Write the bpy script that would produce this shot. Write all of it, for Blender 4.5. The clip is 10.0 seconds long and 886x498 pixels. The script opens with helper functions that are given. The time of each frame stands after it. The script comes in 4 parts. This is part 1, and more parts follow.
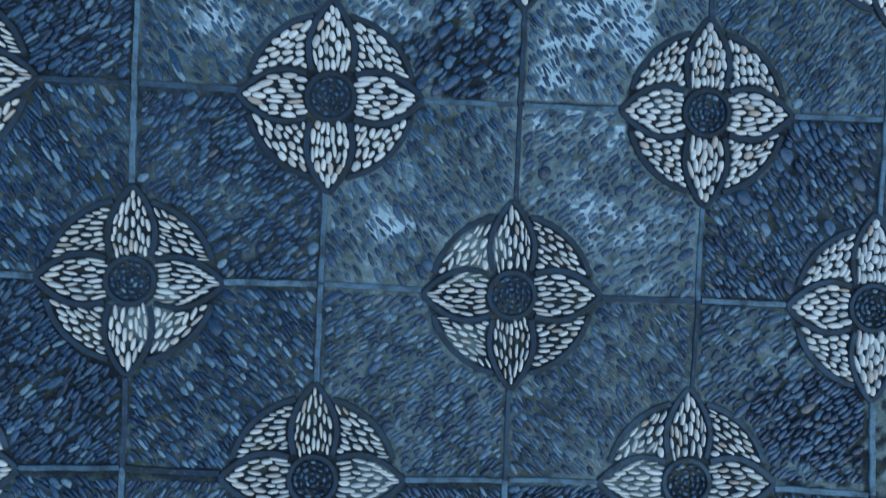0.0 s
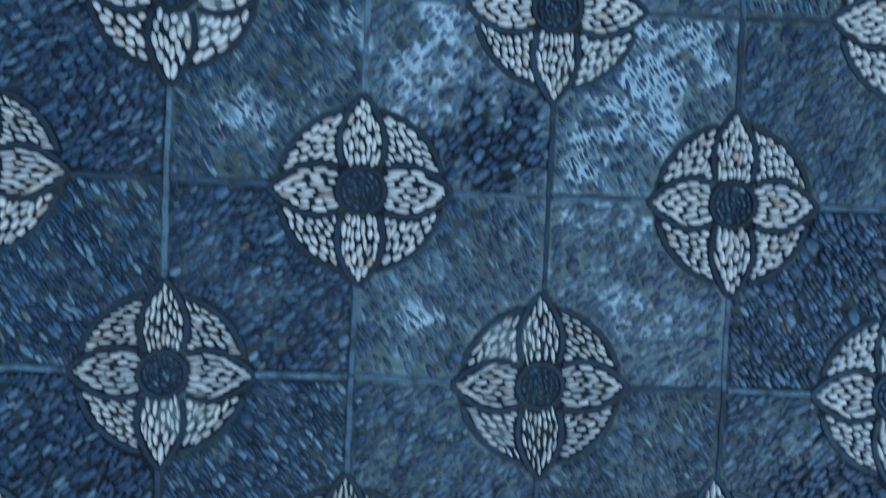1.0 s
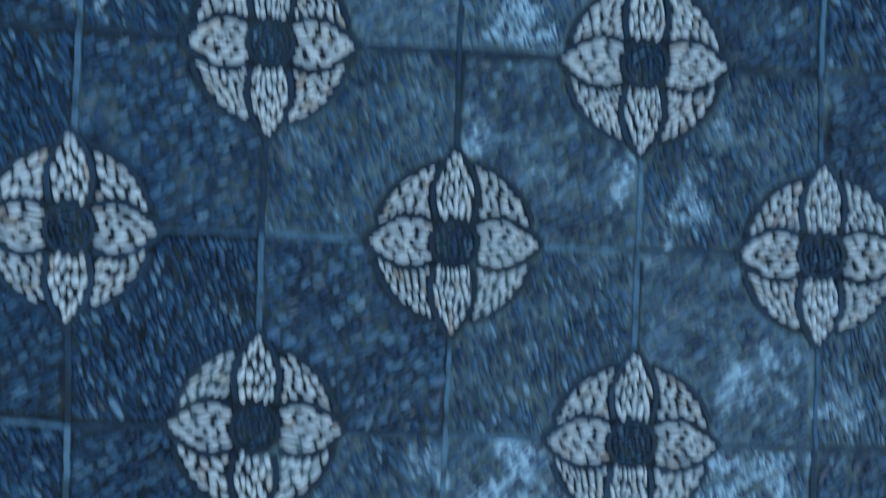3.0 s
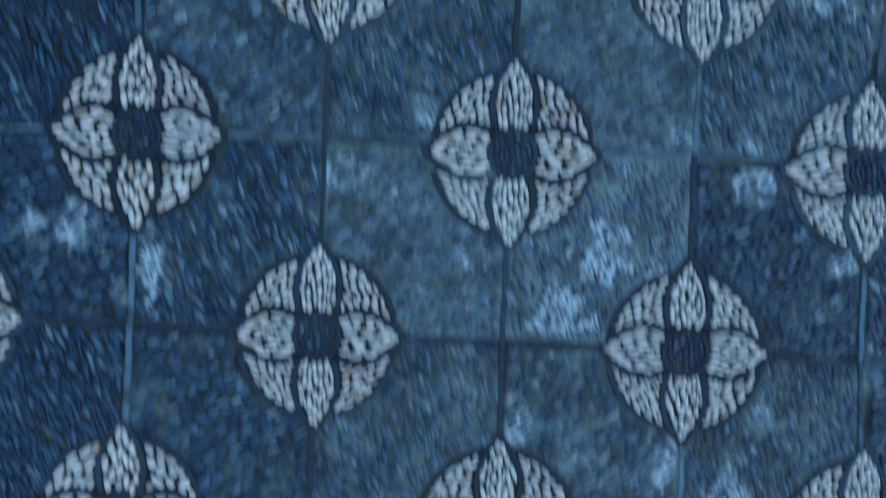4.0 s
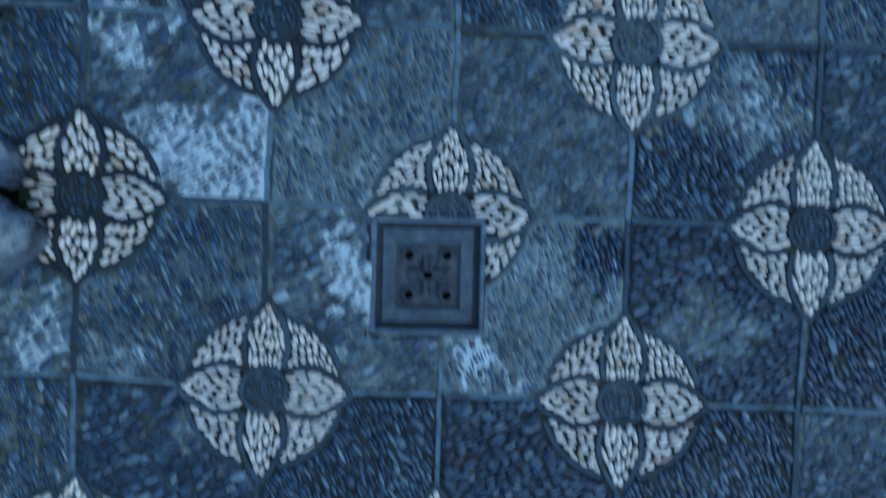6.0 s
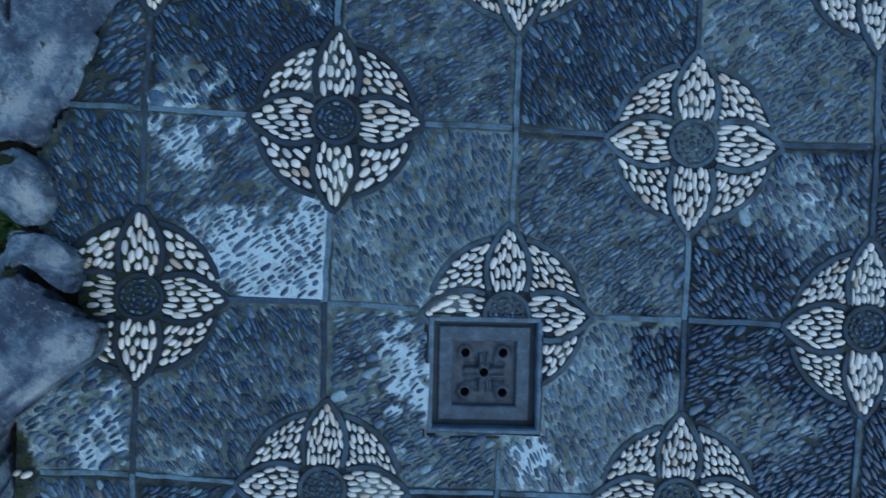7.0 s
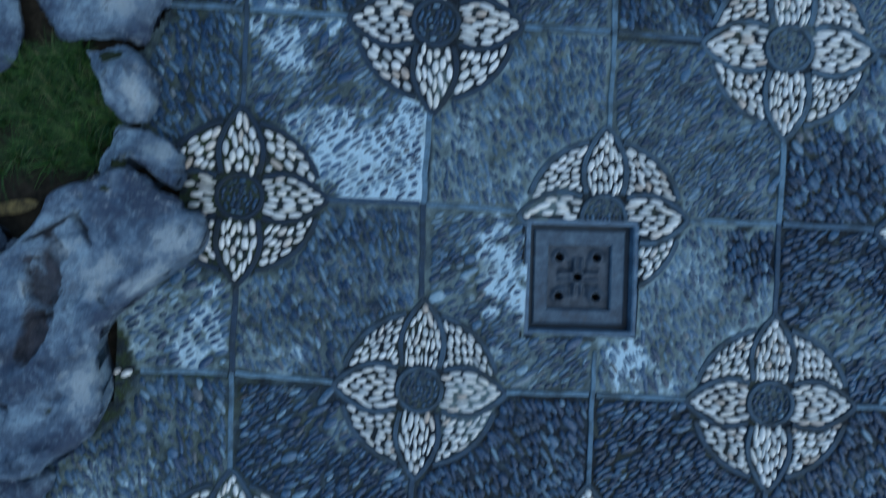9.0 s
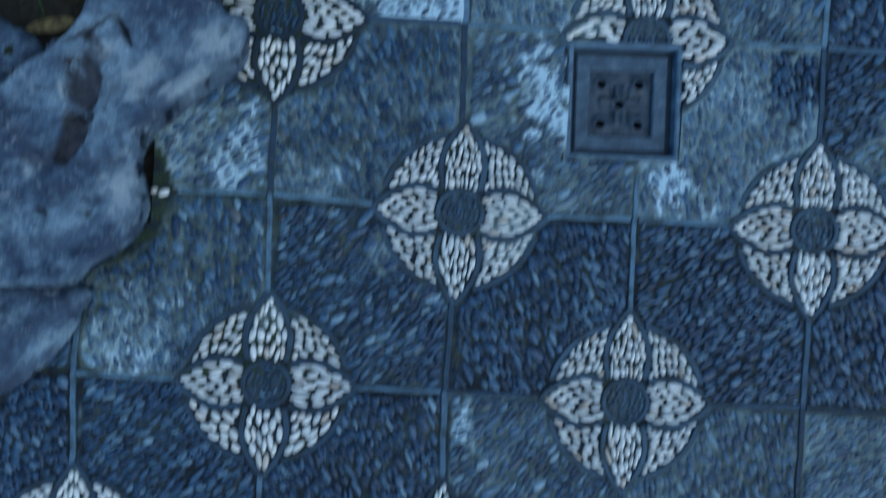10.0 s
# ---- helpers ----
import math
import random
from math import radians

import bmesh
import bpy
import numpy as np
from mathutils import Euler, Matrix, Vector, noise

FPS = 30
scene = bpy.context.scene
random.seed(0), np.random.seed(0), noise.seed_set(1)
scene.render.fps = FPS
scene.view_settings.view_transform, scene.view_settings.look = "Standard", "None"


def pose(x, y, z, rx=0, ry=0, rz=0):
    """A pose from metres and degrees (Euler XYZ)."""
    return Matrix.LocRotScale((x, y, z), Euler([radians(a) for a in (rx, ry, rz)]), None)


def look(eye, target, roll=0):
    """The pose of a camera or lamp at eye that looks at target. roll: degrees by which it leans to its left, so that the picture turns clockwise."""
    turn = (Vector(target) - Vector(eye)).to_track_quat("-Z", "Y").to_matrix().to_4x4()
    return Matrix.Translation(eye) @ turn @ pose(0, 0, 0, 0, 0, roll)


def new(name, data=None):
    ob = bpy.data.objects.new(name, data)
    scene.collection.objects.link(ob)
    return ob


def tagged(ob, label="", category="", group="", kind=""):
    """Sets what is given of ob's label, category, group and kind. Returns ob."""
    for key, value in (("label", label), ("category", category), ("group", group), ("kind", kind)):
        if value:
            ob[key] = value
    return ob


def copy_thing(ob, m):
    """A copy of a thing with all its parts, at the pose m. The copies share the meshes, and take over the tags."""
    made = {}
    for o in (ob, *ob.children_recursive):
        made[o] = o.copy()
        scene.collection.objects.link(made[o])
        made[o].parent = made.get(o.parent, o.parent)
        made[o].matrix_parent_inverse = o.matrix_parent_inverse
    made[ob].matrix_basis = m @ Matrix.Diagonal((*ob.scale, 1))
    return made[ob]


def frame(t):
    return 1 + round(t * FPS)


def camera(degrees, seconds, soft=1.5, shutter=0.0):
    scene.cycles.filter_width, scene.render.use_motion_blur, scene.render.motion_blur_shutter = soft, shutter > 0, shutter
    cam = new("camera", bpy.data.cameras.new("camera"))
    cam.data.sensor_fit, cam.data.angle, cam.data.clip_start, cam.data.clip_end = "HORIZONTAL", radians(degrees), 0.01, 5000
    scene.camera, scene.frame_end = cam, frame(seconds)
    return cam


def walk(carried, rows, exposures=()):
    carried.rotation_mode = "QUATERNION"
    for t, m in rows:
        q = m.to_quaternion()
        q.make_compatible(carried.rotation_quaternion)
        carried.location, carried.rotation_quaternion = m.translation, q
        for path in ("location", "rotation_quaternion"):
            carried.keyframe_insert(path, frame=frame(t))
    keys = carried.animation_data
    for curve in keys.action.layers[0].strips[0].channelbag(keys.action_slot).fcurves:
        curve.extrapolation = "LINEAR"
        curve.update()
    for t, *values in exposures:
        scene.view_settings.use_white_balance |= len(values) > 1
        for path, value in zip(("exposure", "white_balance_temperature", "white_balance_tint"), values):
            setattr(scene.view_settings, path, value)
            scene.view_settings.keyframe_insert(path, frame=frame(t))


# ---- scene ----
# A pebble-mosaic pavement with flower medallions, seen from above, beside a rock edging.
# Lattice of the mosaic: NX by NY metres, medallions on every other node.
cam = camera(72.0, 10.0, soft=1.2, shutter=0.95)
ROWS = [
    (0.0, -0.2474, 0.1153, 1.5851, -0.264, -2.117, 2.390),
    (0.5, -0.2865, 0.2066, 1.5909, -0.423, -2.224, 2.406),
    (1.0, -0.3404, 0.3614, 1.5940, -0.565, -2.311, 2.443),
    (1.5, -0.4095, 0.5870, 1.6005, -0.705, -2.377, 2.488),
    (2.0, -0.4661, 0.8658, 1.6073, -0.822, -2.356, 2.539),
    (2.2, -0.4879, 0.9866, 1.6091, -0.864, -2.327, 2.561),
    (3.3, -0.6076, 1.7298, 1.5960, -1.002, -1.333, 2.697),
    (3.5, -0.6341, 1.8801, 1.6003, -0.994, -1.240, 2.688),
    (4.0, -0.7070, 2.2696, 1.6068, -0.949, -1.053, 2.639),
    (4.5, -0.7787, 2.6767, 1.6193, -0.879, -0.917, 2.634),
    (5.0, -0.8564, 3.0943, 1.6298, -0.812, -0.856, 2.673),
    (5.5, -0.9545, 3.5290, 1.6368, -0.769, -0.815, 2.736),
    (6.0, -1.0422, 3.9310, 1.6591, -0.736, -0.677, 2.787),
    (6.2, -1.0762, 4.0248, 1.6604, -0.736, -0.620, 2.807),
    (7.3, -1.2555, 4.2187, 1.6643, -0.850, -0.791, 2.851),
    (7.5, -1.2766, 4.2246, 1.6692, -0.882, -0.788, 2.872),
    (8.0, -1.3471, 4.1932, 1.6742, -0.939, -0.794, 2.895),
    (8.5, -1.4188, 4.0920, 1.6801, -0.921, -0.840, 2.998),
    (9.0, -1.4755, 3.9177, 1.6746, -0.866, -0.919, 3.160),
    (9.5, -1.5204, 3.6928, 1.6671, -0.831, -0.990, 3.291),
    (10.0, -1.5609, 3.4234, 1.6603, -0.851, -0.988, 3.473),
]
EXPOSURES = [(0.0, 0.37, 5570, -5), (1.0, 0.28, 5420, -7), (2.0, 0.20, 5310, -8), (3.5, 0.19, 5210, -8), (4.7, 0.11, 5220, -6), (6.0, 0.20, 5310, -4), (7.3, 0.26, 5620, -2), (8.5, 0.27, 5650, -2), (10.0, 0.28, 5400, -5)]
walk(cam, [(t, pose(x, y, z, rx, ry, rz)) for t, x, y, z, rx, ry, rz in ROWS], EXPOSURES)

# ---- light: an overcast evening sky and a weak, very soft sun behind the clouds ----
world = bpy.data.worlds.new("world")
scene.world = world
world.use_nodes = True
wn = world.node_tree
sky = wn.nodes.new("ShaderNodeTexSky")
sky.sky_type, sky.sun_disc = "NISHITA", False
sky.sun_elevation, sky.sun_rotation = radians(35), radians(135)
sky.air_density, sky.dust_density, sky.ozone_density = 1.0, 1.0, 2.0
wn.nodes["Background"].inputs["Strength"].default_value = 0.12
wn.links.new(sky.outputs["Color"], wn.nodes["Background"].inputs["Color"])
sun = new("sun", bpy.data.lights.new("sun", "SUN"))
sun.data.energy, sun.data.angle, sun.data.color = 0.7, radians(60), (0.97, 0.965, 0.95)
sun.matrix_world = look((1.3, -1.3, 5), (0, 0, 0))


# ---- materials ----
class Nodes:
    """A small helper to wire a node material."""

    def __init__(self, name):
        self.mat = bpy.data.materials.new(name)
        self.mat.use_nodes = True
        self.tree = self.mat.node_tree
        self.bsdf = self.tree.nodes["Principled BSDF"]

    def add(self, kind, **inputs):
        node = self.tree.nodes.new("ShaderNode" + kind)
        for key, value in inputs.items():
            self.feed(node.inputs[int(key[1:]) if key[0] == "_" else key.replace("_", " ")], value)
        return node

    def feed(self, socket, value):
        if isinstance(value, bpy.types.NodeSocket):
            self.tree.links.new(value, socket)
        else:
            socket.default_value = value

    def noise(self, scale, detail=4.0, rough=0.6, vector=None, distortion=0.0):
        node = self.add("TexNoise", Scale=scale, Detail=detail, Roughness=rough, Distortion=distortion)
        self.tree.links.new(vector or self.place(), node.inputs["Vector"])
        return node.outputs["Fac"]

    def place(self):
        return self.add("NewGeometry").outputs["Position"]

    def math(self, op, a, b=0.5):
        node = self.add("Math", _0=a, _1=b)
        node.operation = op
        return node.outputs[0]

    def ramp(self, fac, *stops):
        node = self.add("ValToRGB", Fac=fac)
        ramp = node.color_ramp
        while len(ramp.elements) < len(stops):
            ramp.elements.new(0.5)
        for element, (at, colour) in zip(ramp.elements, stops):
            element.position = at
            element.color = (*colour, 1) if isinstance(colour, tuple) else (colour, colour, colour, 1)
        return node.outputs["Color"]

    def mix(self, fac, a, b, blend="MIX"):
        node = self.add("Mix")
        node.data_type, node.blend_type = "RGBA", blend
        self.feed(node.inputs[0], fac)
        self.feed(node.inputs[6], (*a, 1) if isinstance(a, tuple) else a)
        self.feed(node.inputs[7], (*b, 1) if isinstance(b, tuple) else b)
        return node.outputs[2]

    def random(self):
        """A number of its own for every object and every loose island."""
        a = self.add("ObjectInfo").outputs["Random"]
        b = self.add("NewGeometry").outputs["Random Per Island"]
        return self.math("FRACT", self.math("ADD", a, b), 0.0)

    def bump(self, height, strength, distance):
        node = self.add("Bump", Strength=strength, Distance=distance, Height=height)
        self.tree.links.new(node.outputs["Normal"], self.bsdf.inputs["Normal"])

    def done(self, colour, rough, metal=0.0, specular=0.5):
        self.feed(self.bsdf.inputs["Base Color"], colour)
        self.feed(self.bsdf.inputs["Roughness"], rough)
        self.bsdf.inputs["Metallic"].default_value = metal
        self.bsdf.inputs["Specular IOR Level"].default_value = specular
        return self.mat


CEMENT = (0.60, 0.77, 0.87)


def field_pebble_material(name, tones):
    n = Nodes(name)
    tone = n.ramp(n.random(), *tones)
    grain, speck, stain = n.noise(300, 6, 0.7), n.noise(90, 5, 0.75), n.noise(9, 4)
    tone = n.mix(n.ramp(grain, (0.48, 0.0), (0.66, 0.38)), tone, (0.12, 0.20, 0.29))
    tone = n.mix(n.ramp(speck, (0.34, 0.7), (0.48, 0.0)), tone, (0.010, 0.018, 0.034))
    tone = n.mix(n.ramp(speck, (0.58, 0.0), (0.68, 0.45)), tone, (0.14, 0.24, 0.35))
    tone = n.mix(n.ramp(stain, (0.52, 0.0), (0.75, 0.25)), tone, (0.050, 0.062, 0.058))
    film = n.add("Attribute")
    film.attribute_name = "haze"
    haze = n.math("ADD", film.outputs["Fac"], n.add("ObjectInfo").outputs["Alpha"])
    film = n.math("MULTIPLY", n.ramp(n.noise(150, 6, 0.75), (0.42, 0.0), (0.60, 1.0)), haze)
    tone = n.mix(n.math("MULTIPLY", film, 0.16), tone, CEMENT)
    n.bump(n.math("ADD", grain, n.math("MULTIPLY", speck, 0.8)), 0.4, 0.002)
    return n.done(tone, n.ramp(n.noise(60), (0.3, 0.14), (0.7, 0.40)))


BLUE = ((0.0, (0.006, 0.018, 0.050)), (0.26, (0.013, 0.036, 0.098)), (0.46, (0.034, 0.077, 0.155)), (0.68, (0.068, 0.132, 0.228)), (0.88, (0.115, 0.195, 0.290)), (0.955, (0.25, 0.37, 0.46)), (0.985, (0.13, 0.135, 0.14)))
NAVY = ((0.0, (0.005, 0.016, 0.044)), (0.34, (0.013, 0.035, 0.090)), (0.62, (0.026, 0.065, 0.141)), (0.83, (0.051, 0.107, 0.194)), (0.94, (0.097, 0.167, 0.255)), (0.985, (0.194, 0.290, 0.378)))


def white_pebble_material():
    n = Nodes("white_pebble")
    r = n.random()
    tone = n.ramp(r, (0.0, (0.58, 0.60, 0.59)), (0.22, (0.81, 0.81, 0.79)), (0.45, (0.65, 0.66, 0.64)), (0.60, (0.76, 0.73, 0.67)), (0.72, (0.83, 0.83, 0.82)), (0.86, (0.47, 0.50, 0.51)), (0.94, (0.66, 0.60, 0.54)), (0.988, (0.48, 0.40, 0.33)))
    grain = n.noise(180, 5)
    tone = n.mix(n.ramp(grain, (0.48, 0.0), (0.8, 0.4)), tone, (0.46, 0.46, 0.44))
    tone = n.mix(n.ramp(n.noise(35, 4), (0.55, 0.0), (0.78, 0.4)), tone, (0.36, 0.38, 0.39))
    n.bump(grain, 0.2, 0.002)
    return n.done(tone, n.ramp(n.noise(50), (0.3, 0.35), (0.7, 0.6)))


def mortar_material():
    n = Nodes("mortar")
    cement = n.add("Attribute")
    cement.attribute_name = "cement"
    rough = n.noise(48, 6, 0.72)
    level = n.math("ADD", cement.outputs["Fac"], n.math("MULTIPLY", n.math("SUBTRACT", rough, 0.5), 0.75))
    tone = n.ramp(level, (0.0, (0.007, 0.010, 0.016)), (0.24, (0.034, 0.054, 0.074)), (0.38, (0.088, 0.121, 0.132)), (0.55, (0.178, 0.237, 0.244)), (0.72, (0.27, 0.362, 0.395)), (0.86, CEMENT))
    moss = n.ramp(n.noise(8, 7, 0.75), (0.50, 0.0), (0.64, 0.7))
    tone = n.mix(moss, tone, (0.085, 0.098, 0.062))
    growth = n.add("Attribute")
    growth.attribute_name = "moss"
    green = n.math("MULTIPLY", growth.outputs["Fac"], n.ramp(n.noise(32, 6, 0.75), (0.44, 0.0), (0.56, 1.0)))
    tone = n.mix(green, tone, n.ramp(n.noise(150, 4), (0.35, (0.020, 0.034, 0.010)), (0.65, (0.055, 0.080, 0.024))))
    grit = n.noise(170, 5, 0.75)
    tone = n.mix(n.ramp(grit, (0.34, 0.55), (0.47, 0.0)), tone, (0.014, 0.020, 0.028))
    tone = n.mix(n.ramp(grit, (0.56, 0.0), (0.68, 0.30)), tone, (0.30, 0.42, 0.48))
    fine = n.noise(420, 4)
    tone = n.mix(n.ramp(fine, (0.3, 0.35), (0.6, 0.0)), tone, (0.02, 0.02, 0.02))
    n.bump(fine, 0.5, 0.002)
    return n.done(tone, 0.82, specular=0.3)


def strip_material(name, pale, weathered=False):
    """Split slate set on edge; weathered: bleached by the red of the object's colour."""
    n = Nodes(name)
    tone = n.ramp(n.random(), (0.0, (0.022, 0.038, 0.070)), (pale, (0.046, 0.080, 0.134)), (pale + 0.15, (0.12, 0.20, 0.29)), (1.0, (0.17, 0.27, 0.36)))
    if weathered:
        bleach = n.add("SeparateColor", Color=n.add("ObjectInfo").outputs["Color"]).outputs["Red"]
        tone = n.ramp(n.math("ADD", n.math("MULTIPLY", bleach, 0.8), n.math("MULTIPLY", n.random(), 0.2)), (0.0, (0.016, 0.026, 0.046)), (0.4, (0.042, 0.070, 0.112)), (1.0, (0.13, 0.20, 0.27)))
    wear = n.noise(40, 6, 0.7)
    scuffed = n.math("ADD", n.math("MULTIPLY", bleach, 0.75), 0.15) if weathered else 1.0
    tone = n.mix(n.math("MULTIPLY", n.ramp(wear, (0.45, 0.0), (0.8, 0.4)), scuffed), tone, (0.14, 0.20, 0.26))
    tone = n.mix(n.ramp(n.noise(14, 5), (0.46, 0.0), (0.62, 0.75)), tone, (0.030, 0.038, 0.042))
    tone = n.mix(n.ramp(n.noise(110, 6, 0.8), (0.50, 0.0), (0.62, 0.5)), tone, (0.024, 0.032, 0.040))
    tone = n.mix(n.math("MULTIPLY", n.ramp(n.noise(60, 6, 0.75), (0.58, 0.0), (0.68, 0.6)), scuffed), tone, (0.20, 0.27, 0.32))
    n.bump(n.noise(200, 5), 0.35, 0.002)
    return n.done(tone, n.ramp(wear, (0.3, 0.6), (0.7, 0.85)), specular=0.25)


def rock_material(name, light):
    n = Nodes(name)
    big, mid, fine = n.noise(5.2, 9, 0.66, distortion=0.5), n.noise(15, 9, 0.72, distortion=0.3), n.noise(190, 6, 0.75)
    tone = n.ramp(big, *((at - light, tint) for at, tint in ((0.41, (0.040, 0.058, 0.110)), (0.465, (0.092, 0.142, 0.225)), (0.52, (0.172, 0.246, 0.345)), (0.58, (0.30, 0.405, 0.51)))))
    mottle = n.noise(30, 8, 0.78, distortion=0.4)
    tone = n.mix(n.ramp(mottle, (0.43, 0.6), (0.50, 0.0)), tone, (0.055, 0.085, 0.150))
    tone = n.mix(n.ramp(mottle, (0.52, 0.0), (0.58, 0.45)), tone, (0.30, 0.41, 0.52))
    tone = n.mix(n.ramp(mid, (0.515, 0.0), (0.56, 0.5)), tone, (0.050, 0.070, 0.125))
    scuff = n.math("MULTIPLY", n.ramp(n.noise(24, 9, 0.82), (0.545, 0.0), (0.585, 0.7)), n.ramp(n.noise(5.5, 4, 0.6), (0.46, 0.0), (0.56, 1.0)))
    tone = n.mix(scuff, tone, (0.46, 0.52, 0.57))
    # brown staining and the shade of hollows and cracks, mixed in as one colour
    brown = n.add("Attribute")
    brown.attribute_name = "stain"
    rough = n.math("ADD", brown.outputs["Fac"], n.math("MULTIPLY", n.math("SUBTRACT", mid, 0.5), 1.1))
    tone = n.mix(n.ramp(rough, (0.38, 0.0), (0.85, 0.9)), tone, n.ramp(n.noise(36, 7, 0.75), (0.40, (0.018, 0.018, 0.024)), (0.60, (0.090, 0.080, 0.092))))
    bare = n.add("Attribute")
    bare.attribute_name = "scar"
    flake = n.math("ADD", bare.outputs["Fac"], n.math("MULTIPLY", n.math("SUBTRACT", n.noise(30, 8, 0.8), 0.5), 3.0))
    tone = n.mix(n.math("MULTIPLY", n.ramp(n.math("ADD", bare.outputs["Fac"], n.math("MULTIPLY", n.math("SUBTRACT", mid, 0.5), 1.2)), (0.20, 0.0), (0.75, 1.0)), 0.62), tone, (0.275, 0.365, 0.465))
    tone = n.mix(n.math("MULTIPLY", n.ramp(flake, (0.55, 0.0), (0.75, 0.8)), bare.outputs["Fac"]), tone, (0.50, 0.56, 0.60))
    bend = n.add("MixRGB", _0=0.16, _1=n.place(), _2=n.add("TexNoise", Scale=6.0, Detail=6.0).outputs["Color"])
    web = n.add("TexVoronoi", Scale=4.2)
    web.feature = "DISTANCE_TO_EDGE"
    n.tree.links.new(bend.outputs[0], web.inputs["Vector"])
    seam = n.math("MULTIPLY", n.ramp(web.outputs["Distance"], (0.004, 1.0), (0.016, 0.0)), n.ramp(n.noise(4.5, 4), (0.50, 0.0), (0.58, 0.4)))
    tone = n.mix(seam, tone, (0.030, 0.036, 0.050))
    tone = n.mix(n.ramp(n.noise(95, 5, 0.7), (0.62, 0.0), (0.68, 0.65)), tone, (0.050, 0.062, 0.085))
    tone = n.mix(n.ramp(fine, (0.36, 0.5), (0.50, 0.0)), tone, (0.080, 0.100, 0.14))
    tone = n.mix(n.ramp(n.noise(240, 4, 0.7), (0.60, 0.0), (0.72, 0.35)), tone, (0.46, 0.51, 0.56))
    moss = n.math("MULTIPLY", n.ramp(n.noise(24, 4, 0.6), (0.66, 0.0), (0.70, 1.0)), n.ramp(n.noise(3.1, 3), (0.5, 0.0), (0.6, 0.9)))
    tone = n.mix(moss, tone, (0.035, 0.045, 0.016))
    relief = n.math("ADD", n.math("ADD", n.math("MULTIPLY", mid, 0.7), n.math("MULTIPLY", n.noise(48, 7, 0.7), 0.45)), n.math("MULTIPLY", fine, 0.25))
    n.bump(n.math("SUBTRACT", relief, n.math("MULTIPLY", seam, 0.5)), 1.0, 0.020)
    return n.done(tone, n.ramp(mid, (0.3, 0.42), (0.7, 0.75)), specular=0.4)


def iron_material(name, pale):
    n = Nodes(name)
    wear, fine = n.noise(22, 7, 0.75), n.noise(300, 4)
    a, b, c = [tuple(pale * v for v in rgb) for rgb in ((0.037, 0.061, 0.098), (0.078, 0.124, 0.183), (0.165, 0.236, 0.305))]
    tone = n.ramp(wear, (0.36, a), (0.52, b), (0.68, c))
    tone = n.mix(n.ramp(n.noise(34, 6, 0.7), (0.58, 0.0), (0.68, 0.45)), tone, (0.060, 0.055, 0.050))
    n.bump(n.math("ADD", fine, wear), 0.4, 0.002)
    return n.done(tone, n.ramp(wear, (0.3, 0.45), (0.7, 0.75)))


def soil_material():
    n = Nodes("soil")
    tone = n.ramp(n.noise(40, 6, 0.7), (0.3, (0.012, 0.011, 0.009)), (0.7, (0.05, 0.042, 0.03)))
    n.bump(n.noise(90, 6, 0.7), 0.8, 0.01)
    return n.done(tone, 0.95, specular=0.2)


def grass_material():
    n = Nodes("grass")
    tone = n.ramp(n.random(), (0.0, (0.009, 0.030, 0.006)), (0.5, (0.019, 0.060, 0.010)), (0.85, (0.070, 0.150, 0.026)), (0.97, (0.15, 0.15, 0.07)))
    n.bsdf.inputs["Subsurface Weight"].default_value = 0.0
    return n.done(tone, 0.55, specular=0.3)


def plain_material(name, a, b, scale, rough):
    n = Nodes(name)
    g = n.noise(scale, 5)
    n.bump(g, 0.3, 0.003)
    return n.done(n.ramp(g, (0.35, a), (0.65, b)), rough)


SLATE, DARK_SLATE = field_pebble_material("slate_pebble", BLUE), field_pebble_material("dark_slate_pebble", NAVY)
WHITE, MORTAR, STRIP = white_pebble_material(), mortar_material(), strip_material("slate_strip", 0.34)
OUTLINE = strip_material("slate_outline", 0.72, True)
STRIP_PALE, STRIP_DARK, STRIP_BLEACHED = strip_material("slate_strip_pale", 0.26), strip_material("slate_strip_dark", 0.84), strip_material("slate_strip_bleached", 0.03)
ROCK, PALE_ROCK = rock_material("limestone", 0.004), rock_material("pale_limestone", 0.060)
# blue limestone, its colour darkened further for the shade on the low rock
SHADED_BLUE_ROCK = rock_material("shaded_blue_limestone", -0.042)
SOIL, GRASS = soil_material(), grass_material()
IRON = iron_material("cast_iron", 0.82)
# the same iron paler for RIM and much darker for GROOVE
RIM, GROOVE = iron_material("worn_iron", 1.35), iron_material("groove_iron", 0.32)
MOSS = plain_material("moss", (0.007, 0.013, 0.004), (0.022, 0.034, 0.009), 120, 0.95)
STRAW = plain_material("straw", (0.040, 0.030, 0.012), (0.22, 0.165, 0.060), 60, 0.8)
RUST = plain_material("rusty_iron", (0.018, 0.030, 0.050), (0.062, 0.086, 0.118), 45, 0.55)
# the darkness down in the drain, put into a near-black colour
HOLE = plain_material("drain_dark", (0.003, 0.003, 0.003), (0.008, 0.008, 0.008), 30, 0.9)

